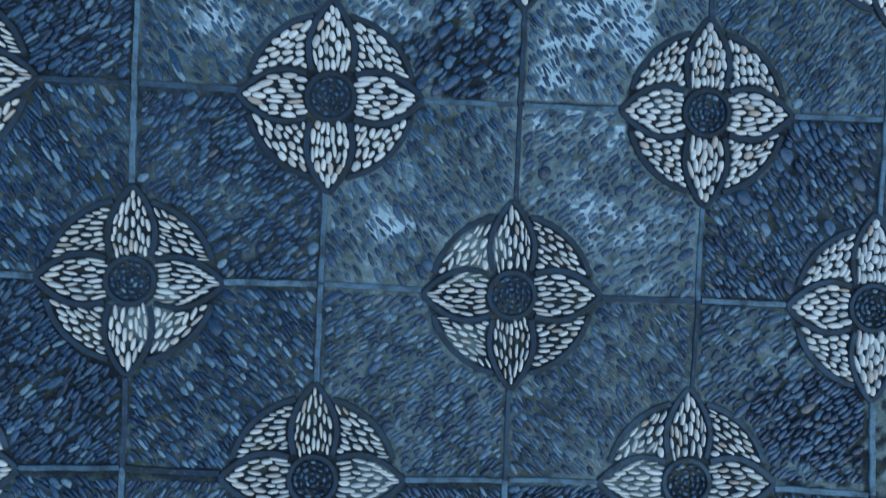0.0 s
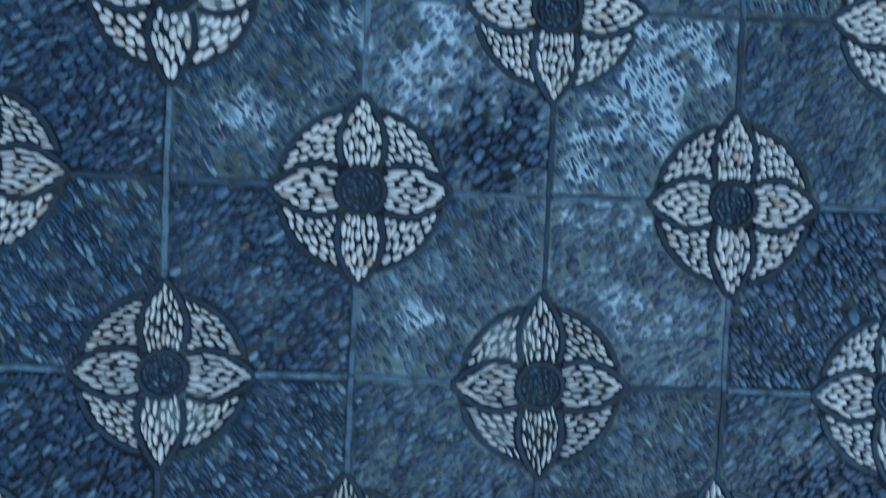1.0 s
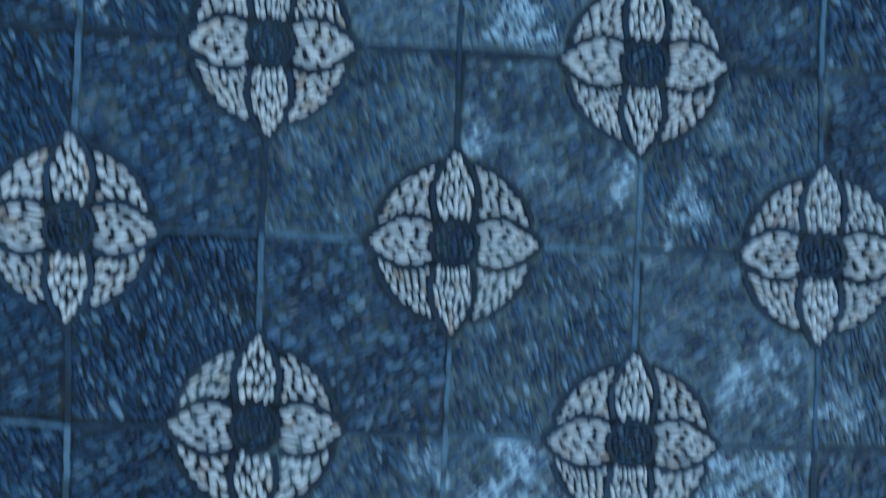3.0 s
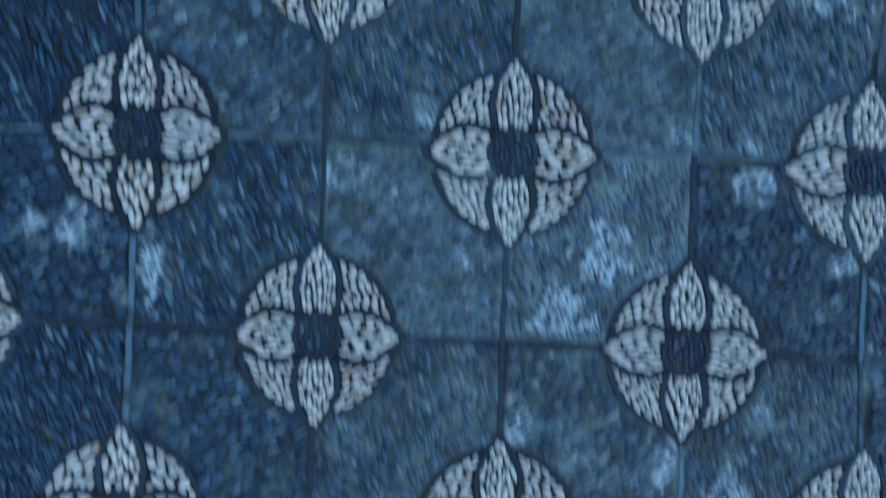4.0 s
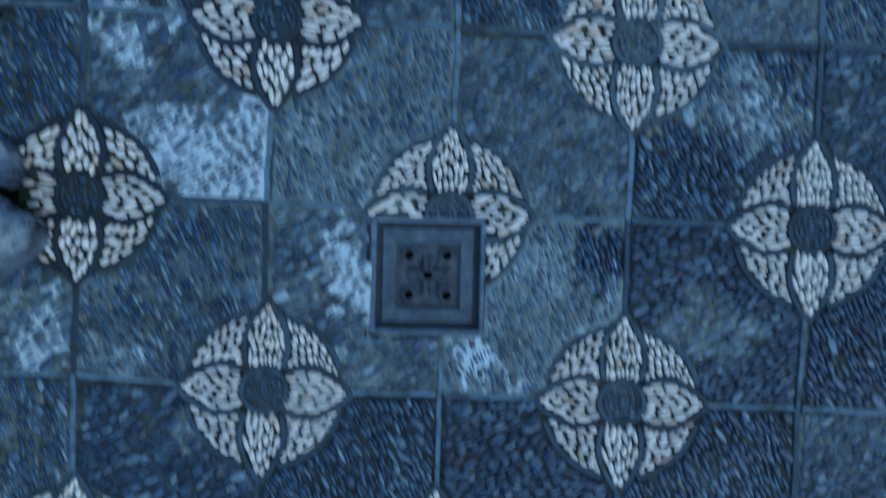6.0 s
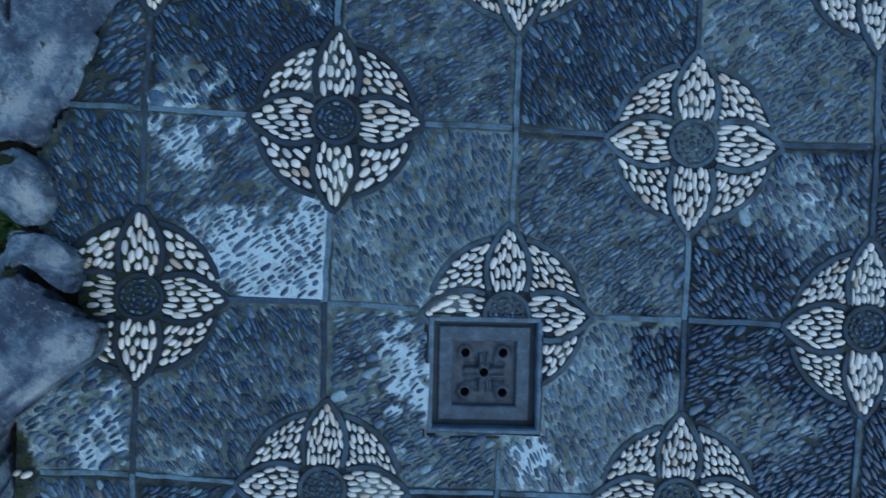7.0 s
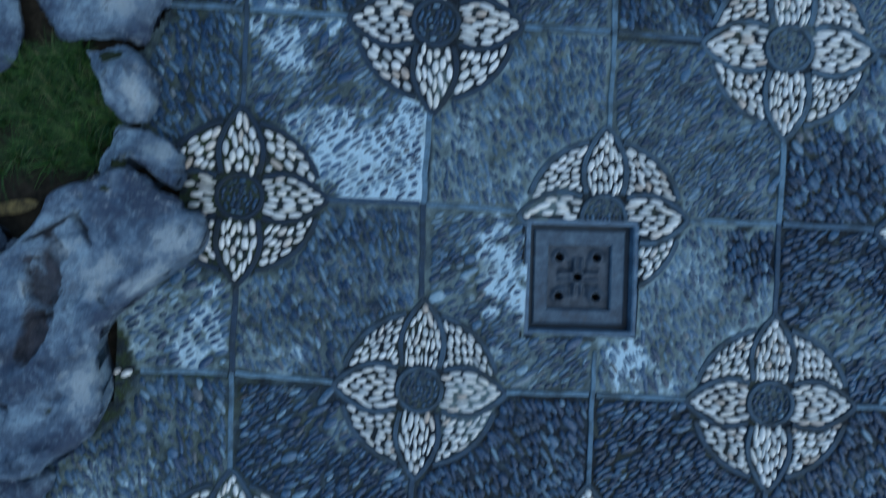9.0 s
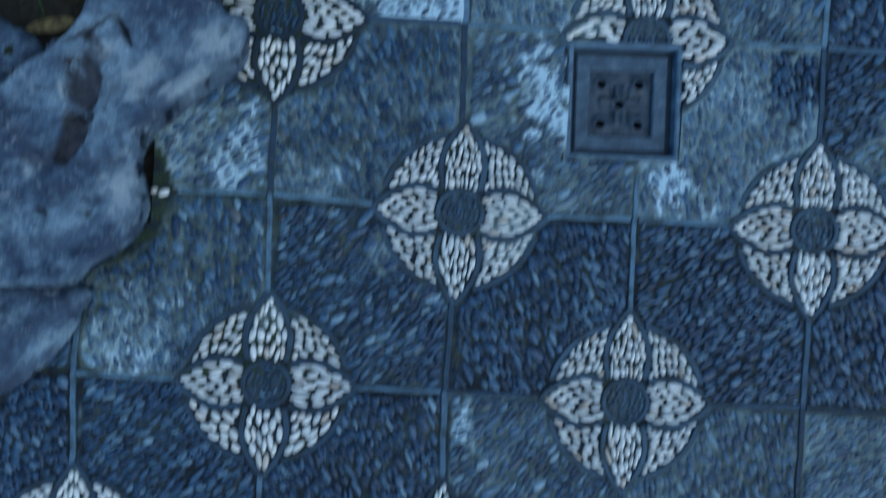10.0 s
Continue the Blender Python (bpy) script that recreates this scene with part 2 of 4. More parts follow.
# ---- plan of the mosaic ----
NX, NY, SHEAR = 0.4942, 0.5017, -0.0028
SHIFT = {(-3, 1): (14, -5), (-3, 2): (14, -20), (-2, -1): (3, 17), (-2, 0): (6, 0), (-2, 2): (1, -8), (-1, -1): (-7, 0), (-1, 0): (-3, 7), (-1, 1): (3, -13), (-1, 2): (6, -8), (-1, 3): (7, -1), (0, -1): (0, 13), (0, 0): (0, -4), (0, 1): (4, -9), (0, 2): (8, -7), (1, -1): (-11, 19), (1, 1): (6, -4), (1, 2): (13, -11), (1, 3): (2, 10), (2, 0): (-16, -1)}
SHIFT.update({(-5, 6): (-20, -6), (-4, 6): (-1, -7), (-4, 7): (-8, 10), (-4, 8): (-8, 5), (-4, 9): (-11, 1), (-3, 4): (11, 7), (-3, 7): (15, -10), (-3, 9): (11, -10), (-2, 4): (5, -8), (-2, 5): (8, 17), (-2, 6): (4, -1), (-2, 8): (5, -11), (-2, 9): (8, 0), (-1, 6): (4, 11), (-1, 7): (5, 0), (-1, 9): (8, -18), (0, 4): (-3, -9), (0, 5): (-3, 16), (0, 6): (2, 4), (0, 7): (-2, 8), (0, 8): (12, -2), (0, 9): (14, -1), (1, 4): (-24, -23), (1, 5): (-28, -9)})
for key, (mx, my) in {(-4, 8): (0, -13), (-3, 3): (0, -8), (-3, 5): (12, 0), (-4, 6): (8, 0), (-3, 9): (0, 5), (-2, 0): (0, -5), (-1, 5): (7, -5), (-1, 9): (-6, 0), (0, 2): (0, -4), (0, 6): (0, -3), (-1, 1): (2, 2)}.items():
    SHIFT[key] = (SHIFT.get(key, (0, 0))[0] + mx, SHIFT.get(key, (0, 0))[1] + my)
# how much wider and taller than usual some medallions were laid
SIZES = {(-4, 6): (1.04, 1.00), (-4, 8): (1.03, 0.97), (-3, 3): (1.01, 1.03), (-3, 5): (0.98, 1.05), (-3, 7): (1.01, 0.99), (-3, 9): (1.02, 1.0), (-2, 0): (1.01, 0.97), (-2, 2): (1.01, 1.03), (-2, 4): (0.97, 1.01), (-1, 1): (1.01, 1.0), (-1, 5): (1.0, 1.03), (-1, 7): (1.01, 0.98), (-1, 9): (1.04, 1.01), (0, 0): (0.99, 0.98), (0, 2): (1.02, 1.0), (0, 4): (0.98, 1.0), (0, 6): (0.96, 1.02), (1, 1): (0.98, 1.0)}
I0, I1, J0, J1 = -6, 2, -2, 10
DRAIN = (-1.0600, 3.8345, 0.300, 0.308)  # centre and size of the sunken drain
DRAIN_TURN = radians(1.6)
RING, ARC, STRIP_W = 0.0605, 0.214, 0.0150


def node(i, j):
    dx, dy = SHIFT.get((i, j), (0, 0))
    return np.array([-0.0034 + NX * i + SHEAR * j + 0.001 * dx, 0.0014 + NY * j + 0.001 * dy])


def is_flower(i, j):
    return (i + j) % 2 == 0


# weathering of the slate outlines: 0 dark, 1 bleached
OUTLINE_TONE = {(-3, 9): 0.1, (-4, 8): 0.0, (-1, 9): 0.8, (-2, 8): 0.6, (-1, 7): 0.5, (0, 8): 0.4, (-3, 7): 0.45, (-1, 1): 0.15, (1, 1): 0.1, (0, 0): 0.2, (-2, 0): 0.15, (-2, 2): 0.05, (-1, 3): 0.05, (-3, 5): 0.0, (-1, 5): 0.2, (0, 4): 0.1, (-2, 4): 0.15, (-4, 6): 0.35, (-2, 6): 0.5}


def in_drain(x, y, margin=0.0):
    c, k = math.cos(DRAIN_TURN), math.sin(DRAIN_TURN)
    u, v = (x - DRAIN[0]) * c + (y - DRAIN[1]) * k, (y - DRAIN[1]) * c - (x - DRAIN[0]) * k
    return (np.abs(u) < DRAIN[2] / 2 + margin) & (np.abs(v) < DRAIN[3] / 2 + margin)


# half-width of an axial petal along its length, and its reach: upright and level petals
PETAL_R = np.array([0.050, 0.070, 0.100, 0.130, 0.160, 0.190, 0.217, 0.240, 0.251])
PETAL_W = np.array([0.047, 0.052, 0.0585, 0.0605, 0.0560, 0.0440, 0.0290, 0.0120, 0.0])


def petal_width(r, level):
    k = 0.94 if level else 1.0
    return np.interp(r / k, PETAL_R, PETAL_W, left=0.0, right=0.0) * (1.12 if level else 0.98)


def in_axial(x, y, margin=0.0):
    """Inside any of the four axial petals of a medallion at the origin, by their outer edge."""
    v = (np.abs(x) < petal_width(np.abs(y) - margin * 0.6, False) + margin) & (np.abs(y) > 0.05)
    h = (np.abs(y) < petal_width(np.abs(x) - margin * 0.6, True) + margin) & (np.abs(x) > 0.05)
    return v | h


def in_flower(x, y, margin=0.0):
    return (np.hypot(x, y) < ARC + STRIP_W / 2 + margin) | in_axial(x, y, STRIP_W / 2 + margin)


# filling of the mortar in each square, rows from the far end: 0 deep and dark, 6 smeared with cement
# the left columns run darker: shade on that side is put into them too
TONES = {
    9: "32132433", 8: "32343222", 7: "33335112", 6: "13211132", 5: "01133432", 4: "11124422",
    3: "11123332", 2: "11112343", 1: "11113443", 0: "11122442", -1: "11112333", -2: "11122211",
}
FILL = (0.04, 0.09, 0.27, 0.44, 0.56, 0.61, 0.66)
TONE_LABEL = {
    "1": "square of dark blue-grey pebbles set tightly on edge",
    "3": "square of blue-grey pebbles in grey mortar",
    "5": "square of blue-grey pebbles smeared with pale cement",
}
PATCHES = []
# squares laid with larger, smaller or slimmer stones: length, width
GRAIN = {(-5, 7): (1.25, 1.45), (-5, 8): (0.88, 0.72), (-4, 9): (0.88, 0.75), (-5, 9): (0.95, 0.8), (-4, 8): (0.95, 0.88), (-3, 9): (0.88, 0.78), (-2, 9): (0.85, 0.75), (-3, 8): (0.92, 0.85), (-2, 8): (0.85, 0.74), (-1, 9): (0.85, 0.75), (-4, 7): (0.92, 0.70), (-3, 7): (1.0, 0.8), (-2, 7): (1.05, 0.95), (-4, 6): (1.0, 0.8), (-5, 6): (1.0, 0.85), (-1, 8): (1.12, 1.1), (-1, 7): (1.05, 1.0), (1, 0): (1.1, 1.15), (1, -1): (1.1, 1.1), (-2, 0): (1.05, 1.0), (0, 0): (1.05, 1.1), (-1, 1): (1.15, 1.25)}


def patch(x, y, wide, high, amount):
    PATCHES.append((x, y, wide, high, amount))


# spills of pale cement, and bare dark spots
patch(-1.67, 2.25, 0.07, 0.06, 0.72), patch(-1.45, 2.15, 0.03, 0.07, 0.70), patch(-1.51, 2.08, 0.03, 0.03, 0.66), patch(-0.25, 2.25, 0.06, 0.08, 0.42)
patch(-0.35, 2.08, 0.07, 0.05, 0.42), patch(-0.46, 1.81, 0.04, 0.05, 0.35), patch(-0.07, 1.70, 0.03, 0.08, 0.46), patch(0.12, 1.63, 0.06, 0.06, 0.50)
patch(0.20, 1.83, 0.04, 0.04, 0.26), patch(0.34, 1.19, 0.08, 0.06, 0.32), patch(0.58, 1.12, 0.06, 0.05, 0.36), patch(-1.44, 2.92, 0.04, 0.04, 0.40)
patch(-0.73, 2.62, 0.03, 0.06, 0.30), patch(-0.17, 2.47, 0.05, 0.03, 0.20), patch(-0.09, 2.59, 0.04, 0.03, 0.30), patch(0.33, 2.96, 0.08, 0.04, 0.42)
patch(0.40, 2.25, 0.04, 0.04, 0.62), patch(0.14, 2.47, 0.06, 0.06, 0.58), patch(-0.92, 2.43, 0.06, 0.05, 0.26), patch(-0.59, 2.22, 0.05, 0.03, 0.28)
patch(-0.54, 0.92, 0.05, 0.09, 0.36), patch(-0.62, 0.76, 0.02, 0.02, 0.36), patch(-0.81, 0.68, 0.06, 0.05, 0.27), patch(-0.31, 0.96, 0.05, 0.04, 0.32)
patch(-0.32, 0.82, 0.09, 0.05, 0.26), patch(-1.25, 0.88, 0.05, 0.03, 0.40), patch(0.36, 0.95, 0.09, 0.03, 0.32), patch(0.26, 0.80, 0.06, 0.11, 0.34)
patch(0.43, 0.88, 0.03, 0.05, 0.32), patch(0.10, 0.61, 0.06, 0.09, 0.33), patch(0.17, 0.42, 0.09, 0.05, 0.28), patch(-0.34, 0.18, 0.05, 0.03, 0.26)
patch(0.27, 0.72, 0.06, 0.07, 0.33), patch(0.26, 0.19, 0.12, 0.07, 0.24), patch(-0.34, 0.70, 0.08, 0.04, 0.32), patch(0.72, -0.15, 0.09, 0.05, 0.30)
patch(-2.08, 3.62, 0.05, 0.08, 0.36), patch(-1.70, 3.40, 0.03, 0.05, 0.42)
patch(-0.16, 0.62, 0.14, 0.12, -0.60), patch(0.86, 0.46, 0.16, 0.18, -0.30), patch(0.88, -0.33, 0.15, 0.15, -0.60), patch(-0.60, 3.93, 0.08, 0.07, -0.80), patch(-0.40, 4.12, 0.12, 0.10, -0.40)
patch(-1.28, 3.86, 0.07, 0.12, 0.70), patch(-0.94, 3.60, 0.06, 0.05, 0.60), patch(-1.91, 4.57, 0.09, 0.07, 0.70)
patch(-1.61, 4.10, 0.18, 0.125, 1.0), patch(-1.55, 4.16, 0.08, 0.13, 1.0), patch(-1.91, 4.44, 0.08, 0.06, 0.60), patch(-1.80, 4.20, 0.11, 0.06, 0.55)
patch(-2.22, 3.66, 0.15, 0.13, 0.26), patch(-1.92, 3.55, 0.08, 0.05, 0.30), patch(-1.62, 4.86, 0.06, 0.04, 0.80)
patch(-0.22, 4.34, 0.16, 0.10, 0.40), patch(-0.30, 3.72, 0.11, 0.08, 0.42), patch(-2.38, 3.12, 0.12, 0.12, 0.28), patch(-0.82, 4.20, 0.14, 0.14, 0.15)


def wobble(x, y, scale, octaves=3):
    return np.array([noise.fractal((a * scale, b * scale, 3.7), 0.7, 2.0, octaves) for a, b in zip(np.ravel(x), np.ravel(y))]).reshape(np.shape(x))


def cement_at(x, y):
    """How far the mortar is filled up with cement: 0 deep and near-black, 1 flush and pale."""
    x, y = np.asarray(x, float), np.asarray(y, float)
    jj = np.clip(np.floor((y - 0.0014) / NY), J0, J1 - 1).astype(int)
    ii = np.clip(np.floor((x + 0.0034 - SHEAR * jj) / NX), I0, I1 - 1).astype(int)
    level = np.array([FILL[int(TONES[int(b)][int(a) - I0])] for a, b in zip(ii.ravel(), jj.ravel())]).reshape(x.shape)
    level = level + 0.10 * wobble(x, y, 4.0) + 0.16 * wobble(x + 1, y + 9, 11.0) + 0.16 * wobble(x + 4, y, 35.0, 2)
    edge = 0.55 * wobble(x + 7, y, 9.0) + 1.3 * wobble(x, y + 5, 26.0, 2)
    for px, py, wide, high, amount in PATCHES:
        pj = math.floor((py - 0.0014) / NY)
        pi = math.floor((px + 0.0034 - SHEAR * pj) / NX)
        d = np.hypot((x - px) / wide, (y - py) / high) + edge * (0.35 if amount > 0.9 else 1.0)
        thin = -0.35 < amount < 0.25
        level = level + amount * (0.6 if thin else 1.0) * np.clip((1.25 - d) / (1.1 if thin else 0.4), 0, 1) * np.where((ii == pi) & (jj == pj), 1.0, 0.0 if amount > 0.9 else 0.45)
    return np.clip(level, 0.0, 1.0)


# ---- building blocks ----
def mesh_of(name, verts, faces, material, smooth=True):
    smooth = smooth and material.name not in ("slate_strip", "slate_strip_pale", "slate_strip_dark", "slate_strip_bleached", "slate_outline")
    me = bpy.data.meshes.new(name)
    me.from_pydata(verts, [], faces)
    me.materials.append(material)
    if smooth:
        me.polygons.foreach_set("use_smooth", np.ones(len(me.polygons), bool))
    return me


def part(name, me, parent, label="", kind=""):
    ob = new(name, me)
    ob.parent = parent
    return tagged(ob, label, "", "", kind)


SIDES = 10


def pebble_shape(rng, flat=False):
    """A water-worn stone lying half in the mortar: unit half-axes, base at 0, top at 1."""
    a = np.arange(SIDES) * 2 * math.pi / SIDES
    blunt = rng.uniform(2.0, 2.35) if flat else rng.uniform(2.05, 2.8)
    square = (np.abs(np.cos(a)) ** blunt + np.abs(np.sin(a)) ** blunt) ** (-1 / blunt)
    lump = square * (1 + rng.uniform(-0.11, 0.09, SIDES) * (1.7 if flat else 1.0) + 0.10 * rng.uniform(-1, 1) * np.cos(a) - 0.03 * np.cos(2 * a + rng.uniform(-0.6, 0.6)))
    verts = []
    for z, r in ((0.0, 0.98), (0.78, 0.97), (0.97, 0.82)) if flat else ((0.0, 0.98), (0.66, 0.95), (0.92, 0.78)):
        verts += [(r * l * math.cos(t), r * l * math.sin(t), z) for t, l in zip(a, lump)]
    verts.append((rng.uniform(-0.2, 0.2), rng.uniform(-0.2, 0.2), 1.0))
    return np.array(verts)


def pebble_faces(start=0):
    faces = []
    for ring in (0, SIDES):
        faces += [(start + ring + k, start + ring + (k + 1) % SIDES, start + ring + SIDES + (k + 1) % SIDES, start + ring + SIDES + k) for k in range(SIDES)]
    top = start + 3 * SIDES
    return faces + [(start + 2 * SIDES + k, start + 2 * SIDES + (k + 1) % SIDES, top) for k in range(SIDES)]


RNG = np.random.default_rng(11)
SHAPES = [pebble_shape(RNG) for _ in range(12)]
FLAT = [pebble_shape(RNG, True) for _ in range(10)]
SLATE_MESHES = [mesh_of("pebble", s.tolist(), pebble_faces(), SLATE) for s in FLAT]
DARK_MESHES = [mesh_of("pebble", s.tolist(), pebble_faces(), DARK_SLATE) for s in FLAT]
WHITE_MESHES = [mesh_of("pebble", s.tolist(), pebble_faces(), WHITE) for s in SHAPES]


def pack(points, angle, long, short, rounds=3, rows=False):
    """Fit stones of about that size, all lying along the angle, into the area given by sample points.
    Returns rows of x, y, half length, half width, angle."""
    c, s = math.cos(angle), math.sin(angle)
    turn = np.array([[c, s], [-s, c]])
    local = (points @ turn.T) / (long, short)
    lo, hi = local.min(0), local.max(0)
    seeds, drift = [], RNG.random()
    for k, v in enumerate(np.arange(lo[1] - 0.5, hi[1] + 0.5, 0.93)):
        drift = drift + RNG.normal(0, 0.10) if rows else 0.5 * (k % 2)
        u = np.arange(lo[0] - 1.5 + drift % 1.0, hi[0] + 1, 1.0)
        seeds.append(np.stack([u, np.full(len(u), v)], 1))
    seeds = np.concatenate(seeds)
    seeds = seeds + RNG.normal(0, 0.16 if rows else 0.27, seeds.shape)
    near = np.array([((local[:, 0] - a) ** 2 + (local[:, 1] - b) ** 2).min() for a, b in seeds]) < 0.02
    seeds = seeds[near].astype(np.float32)
    local = local.astype(np.float32)
    if len(seeds) < 1:
        return np.zeros((0, 5))
    for n in range(rounds):
        d = (local**2).sum(1)[:, None] - 2 * local @ seeds.T + (seeds**2).sum(1)
        own = d.argmin(1)
        count = np.bincount(own, minlength=len(seeds))
        keep = count > 0
        if n < rounds - 1:
            seeds = np.stack([np.bincount(own, local[:, q], len(seeds)) for q in (0, 1)], 1)[keep] / count[keep][:, None]
            seeds = seeds.astype(np.float32)
    stones = []
    usual = np.median(count[keep])
    for k in np.nonzero(count >= max(5, 0.3 * usual))[0]:
        q = points[own == k]
        mid = q.mean(0)
        val, vec = np.linalg.eigh(np.cov((q - mid).T))
        lean = angle if rows else math.atan2(vec[1, 1], vec[0, 1])
        stones.append((*mid, 2 * math.sqrt(max(val[1], 1e-8)), 2 * math.sqrt(max(val[0], 1e-8)), lean))
    return np.array(stones)


def sweep(path, width, low, high, closed=False, bevel=0.0018):
    """A strip of stone set on edge along a path in the ground: a box with softened upper edges."""
    path = np.asarray(path, float)
    if closed:
        along = np.roll(path, -1, 0) - np.roll(path, 1, 0)
    else:
        along = np.gradient(path, axis=0)
    along /= np.linalg.norm(along, axis=1)[:, None] + 1e-12
    side = np.stack([-along[:, 1], along[:, 0]], 1)
    h = width / 2
    profile = [(-h, low), (-h, high - bevel), (-h + bevel, high), (h - bevel, high), (h, high - bevel), (h, low)]
    verts, faces, m = [], [], len(profile)
    for p, s in zip(path, side):
        verts += [(p[0] + s[0] * a, p[1] + s[1] * a, z) for a, z in profile]
    n = len(path)
    for k in range(n if closed else n - 1):
        a, b = k * m, (k + 1) % n * m
        faces += [(a + q, b + q, b + q + 1, a + q + 1) for q in range(m - 1)]
    if not closed:
        faces += [tuple(range(m))[::-1], tuple(range((n - 1) * m, n * m))]
    return verts, faces


# ---- rocks along the edge: outlines on the ground ----
ROCKS = {}
ROCKS["upper"] = ([(-2.07, 4.872), (-2.125, 4.730), (-2.137, 4.670), (-2.174, 4.578), (-2.201, 4.513), (-2.240, 4.484), (-2.267, 4.404), (-2.293, 4.391), (-2.336, 4.407), (-2.426, 4.401), (-2.494, 4.397), (-2.527, 4.445), (-2.598, 4.557), (-2.618, 4.760), (-2.517, 5.065), (-2.212, 5.065)], 0.058, 0)
ROCKS["far"] = ([(-2.615, 4.46), (-2.610, 4.38), (-2.640, 4.315), (-2.72, 4.29), (-2.9, 4.35), (-3.0, 4.6), (-2.8, 4.75), (-2.66, 4.60)], 0.036, 1)
ROCKS["wedge"] = ([(-2.430, 4.369), (-2.369, 4.388), (-2.307, 4.385), (-2.272, 4.365), (-2.242, 4.332), (-2.226, 4.277), (-2.232, 4.230), (-2.255, 4.187), (-2.315, 4.184), (-2.351, 4.224), (-2.370, 4.280), (-2.400, 4.324)], 0.092, 2)
ROCKS["small"] = ([(-2.306, 4.163), (-2.244, 4.170), (-2.186, 4.141), (-2.150, 4.110), (-2.142, 4.041), (-2.157, 4.010), (-2.202, 4.035), (-2.245, 4.073), (-2.279, 4.085), (-2.323, 4.061), (-2.361, 4.033), (-2.377, 4.059), (-2.349, 4.110)], 0.105, 3)
ROCKS["great"] = ([(-2.682, 3.732), (-2.605, 3.802), (-2.532, 3.851), (-2.473, 3.929), (-2.454, 3.980), (-2.399, 4.011), (-2.344, 4.024), (-2.306, 4.050), (-2.251, 4.061), (-2.177, 4.011), (-2.131, 3.987), (-2.104, 3.960), (-2.065, 3.952), (-2.052, 3.914), (-2.067, 3.869), (-2.107, 3.830), (-2.166, 3.782), (-2.236, 3.717), (-2.293, 3.658), (-2.316, 3.591), (-2.307, 3.519), (-2.294, 3.457), (-2.300, 3.416), (-2.327, 3.359), (-2.416, 3.296), (-2.490, 3.249), (-2.738, 3.243), (-3.046, 3.282), (-3.098, 3.539), (-2.892, 3.694)], 0.138, 4)
ROCKS["lower"] = ([(-2.710, 3.248), (-2.494, 3.248), (-2.455, 3.229), (-2.494, 3.125), (-2.573, 3.018), (-2.670, 2.945), (-2.963, 2.794), (-3.114, 2.996), (-3.013, 3.238)], 0.075, 5)
ROCKS["corner"] = ([(-2.655, 3.900), (-2.612, 3.858), (-2.622, 3.812), (-2.68, 3.765), (-2.9, 3.755), (-2.95, 3.88), (-2.78, 3.94)], 0.085, 6)


def inside(x, y, outline):
    x, y = np.asarray(x), np.asarray(y)
    hit = np.zeros(x.shape, bool)
    for (ax, ay), (bx, by) in zip(outline, outline[1:] + outline[:1]):
        if ay != by:
            hit ^= ((ay > y) != (by > y)) & (x < (bx - ax) * (y - ay) / (by - ay) + ax)
    return hit


BED_EDGE = [(-2.05, 5.45), (-2.12, 4.73), (-2.2, 4.5), (-2.27, 4.38), (-2.27, 4.2), (-2.16, 4.07), (-2.135, 3.96), (-2.10, 3.86), (-2.325, 3.645), (-2.316, 3.57), (-2.322, 3.50), (-2.318, 3.43), (-2.36, 3.40), (-2.5, 3.28), (-2.55, 3.1), (-2.75, 2.85), (-3.4, 2.45), (-3.4, 5.45)]


def in_bed(x, y):
    return inside(x, y, BED_EDGE)


# ---- the ground and the mortar bed ----
def flower_offsets(x, y):
    """Position of a point relative to the nearest medallion's centre."""
    best = np.full(np.shape(x), 9.0)
    ox, oy = np.zeros(np.shape(x)), np.zeros(np.shape(x))
    for i in range(I0, I1 + 1):
        for j in range(J0, J1 + 1):
            if is_flower(i, j):
                cx, cy = node(i, j)
                d = np.hypot(x - cx, y - cy)
                near = d < best
                best, ox, oy = np.where(near, d, best), np.where(near, x - cx, ox), np.where(near, y - cy, oy)
    return ox, oy


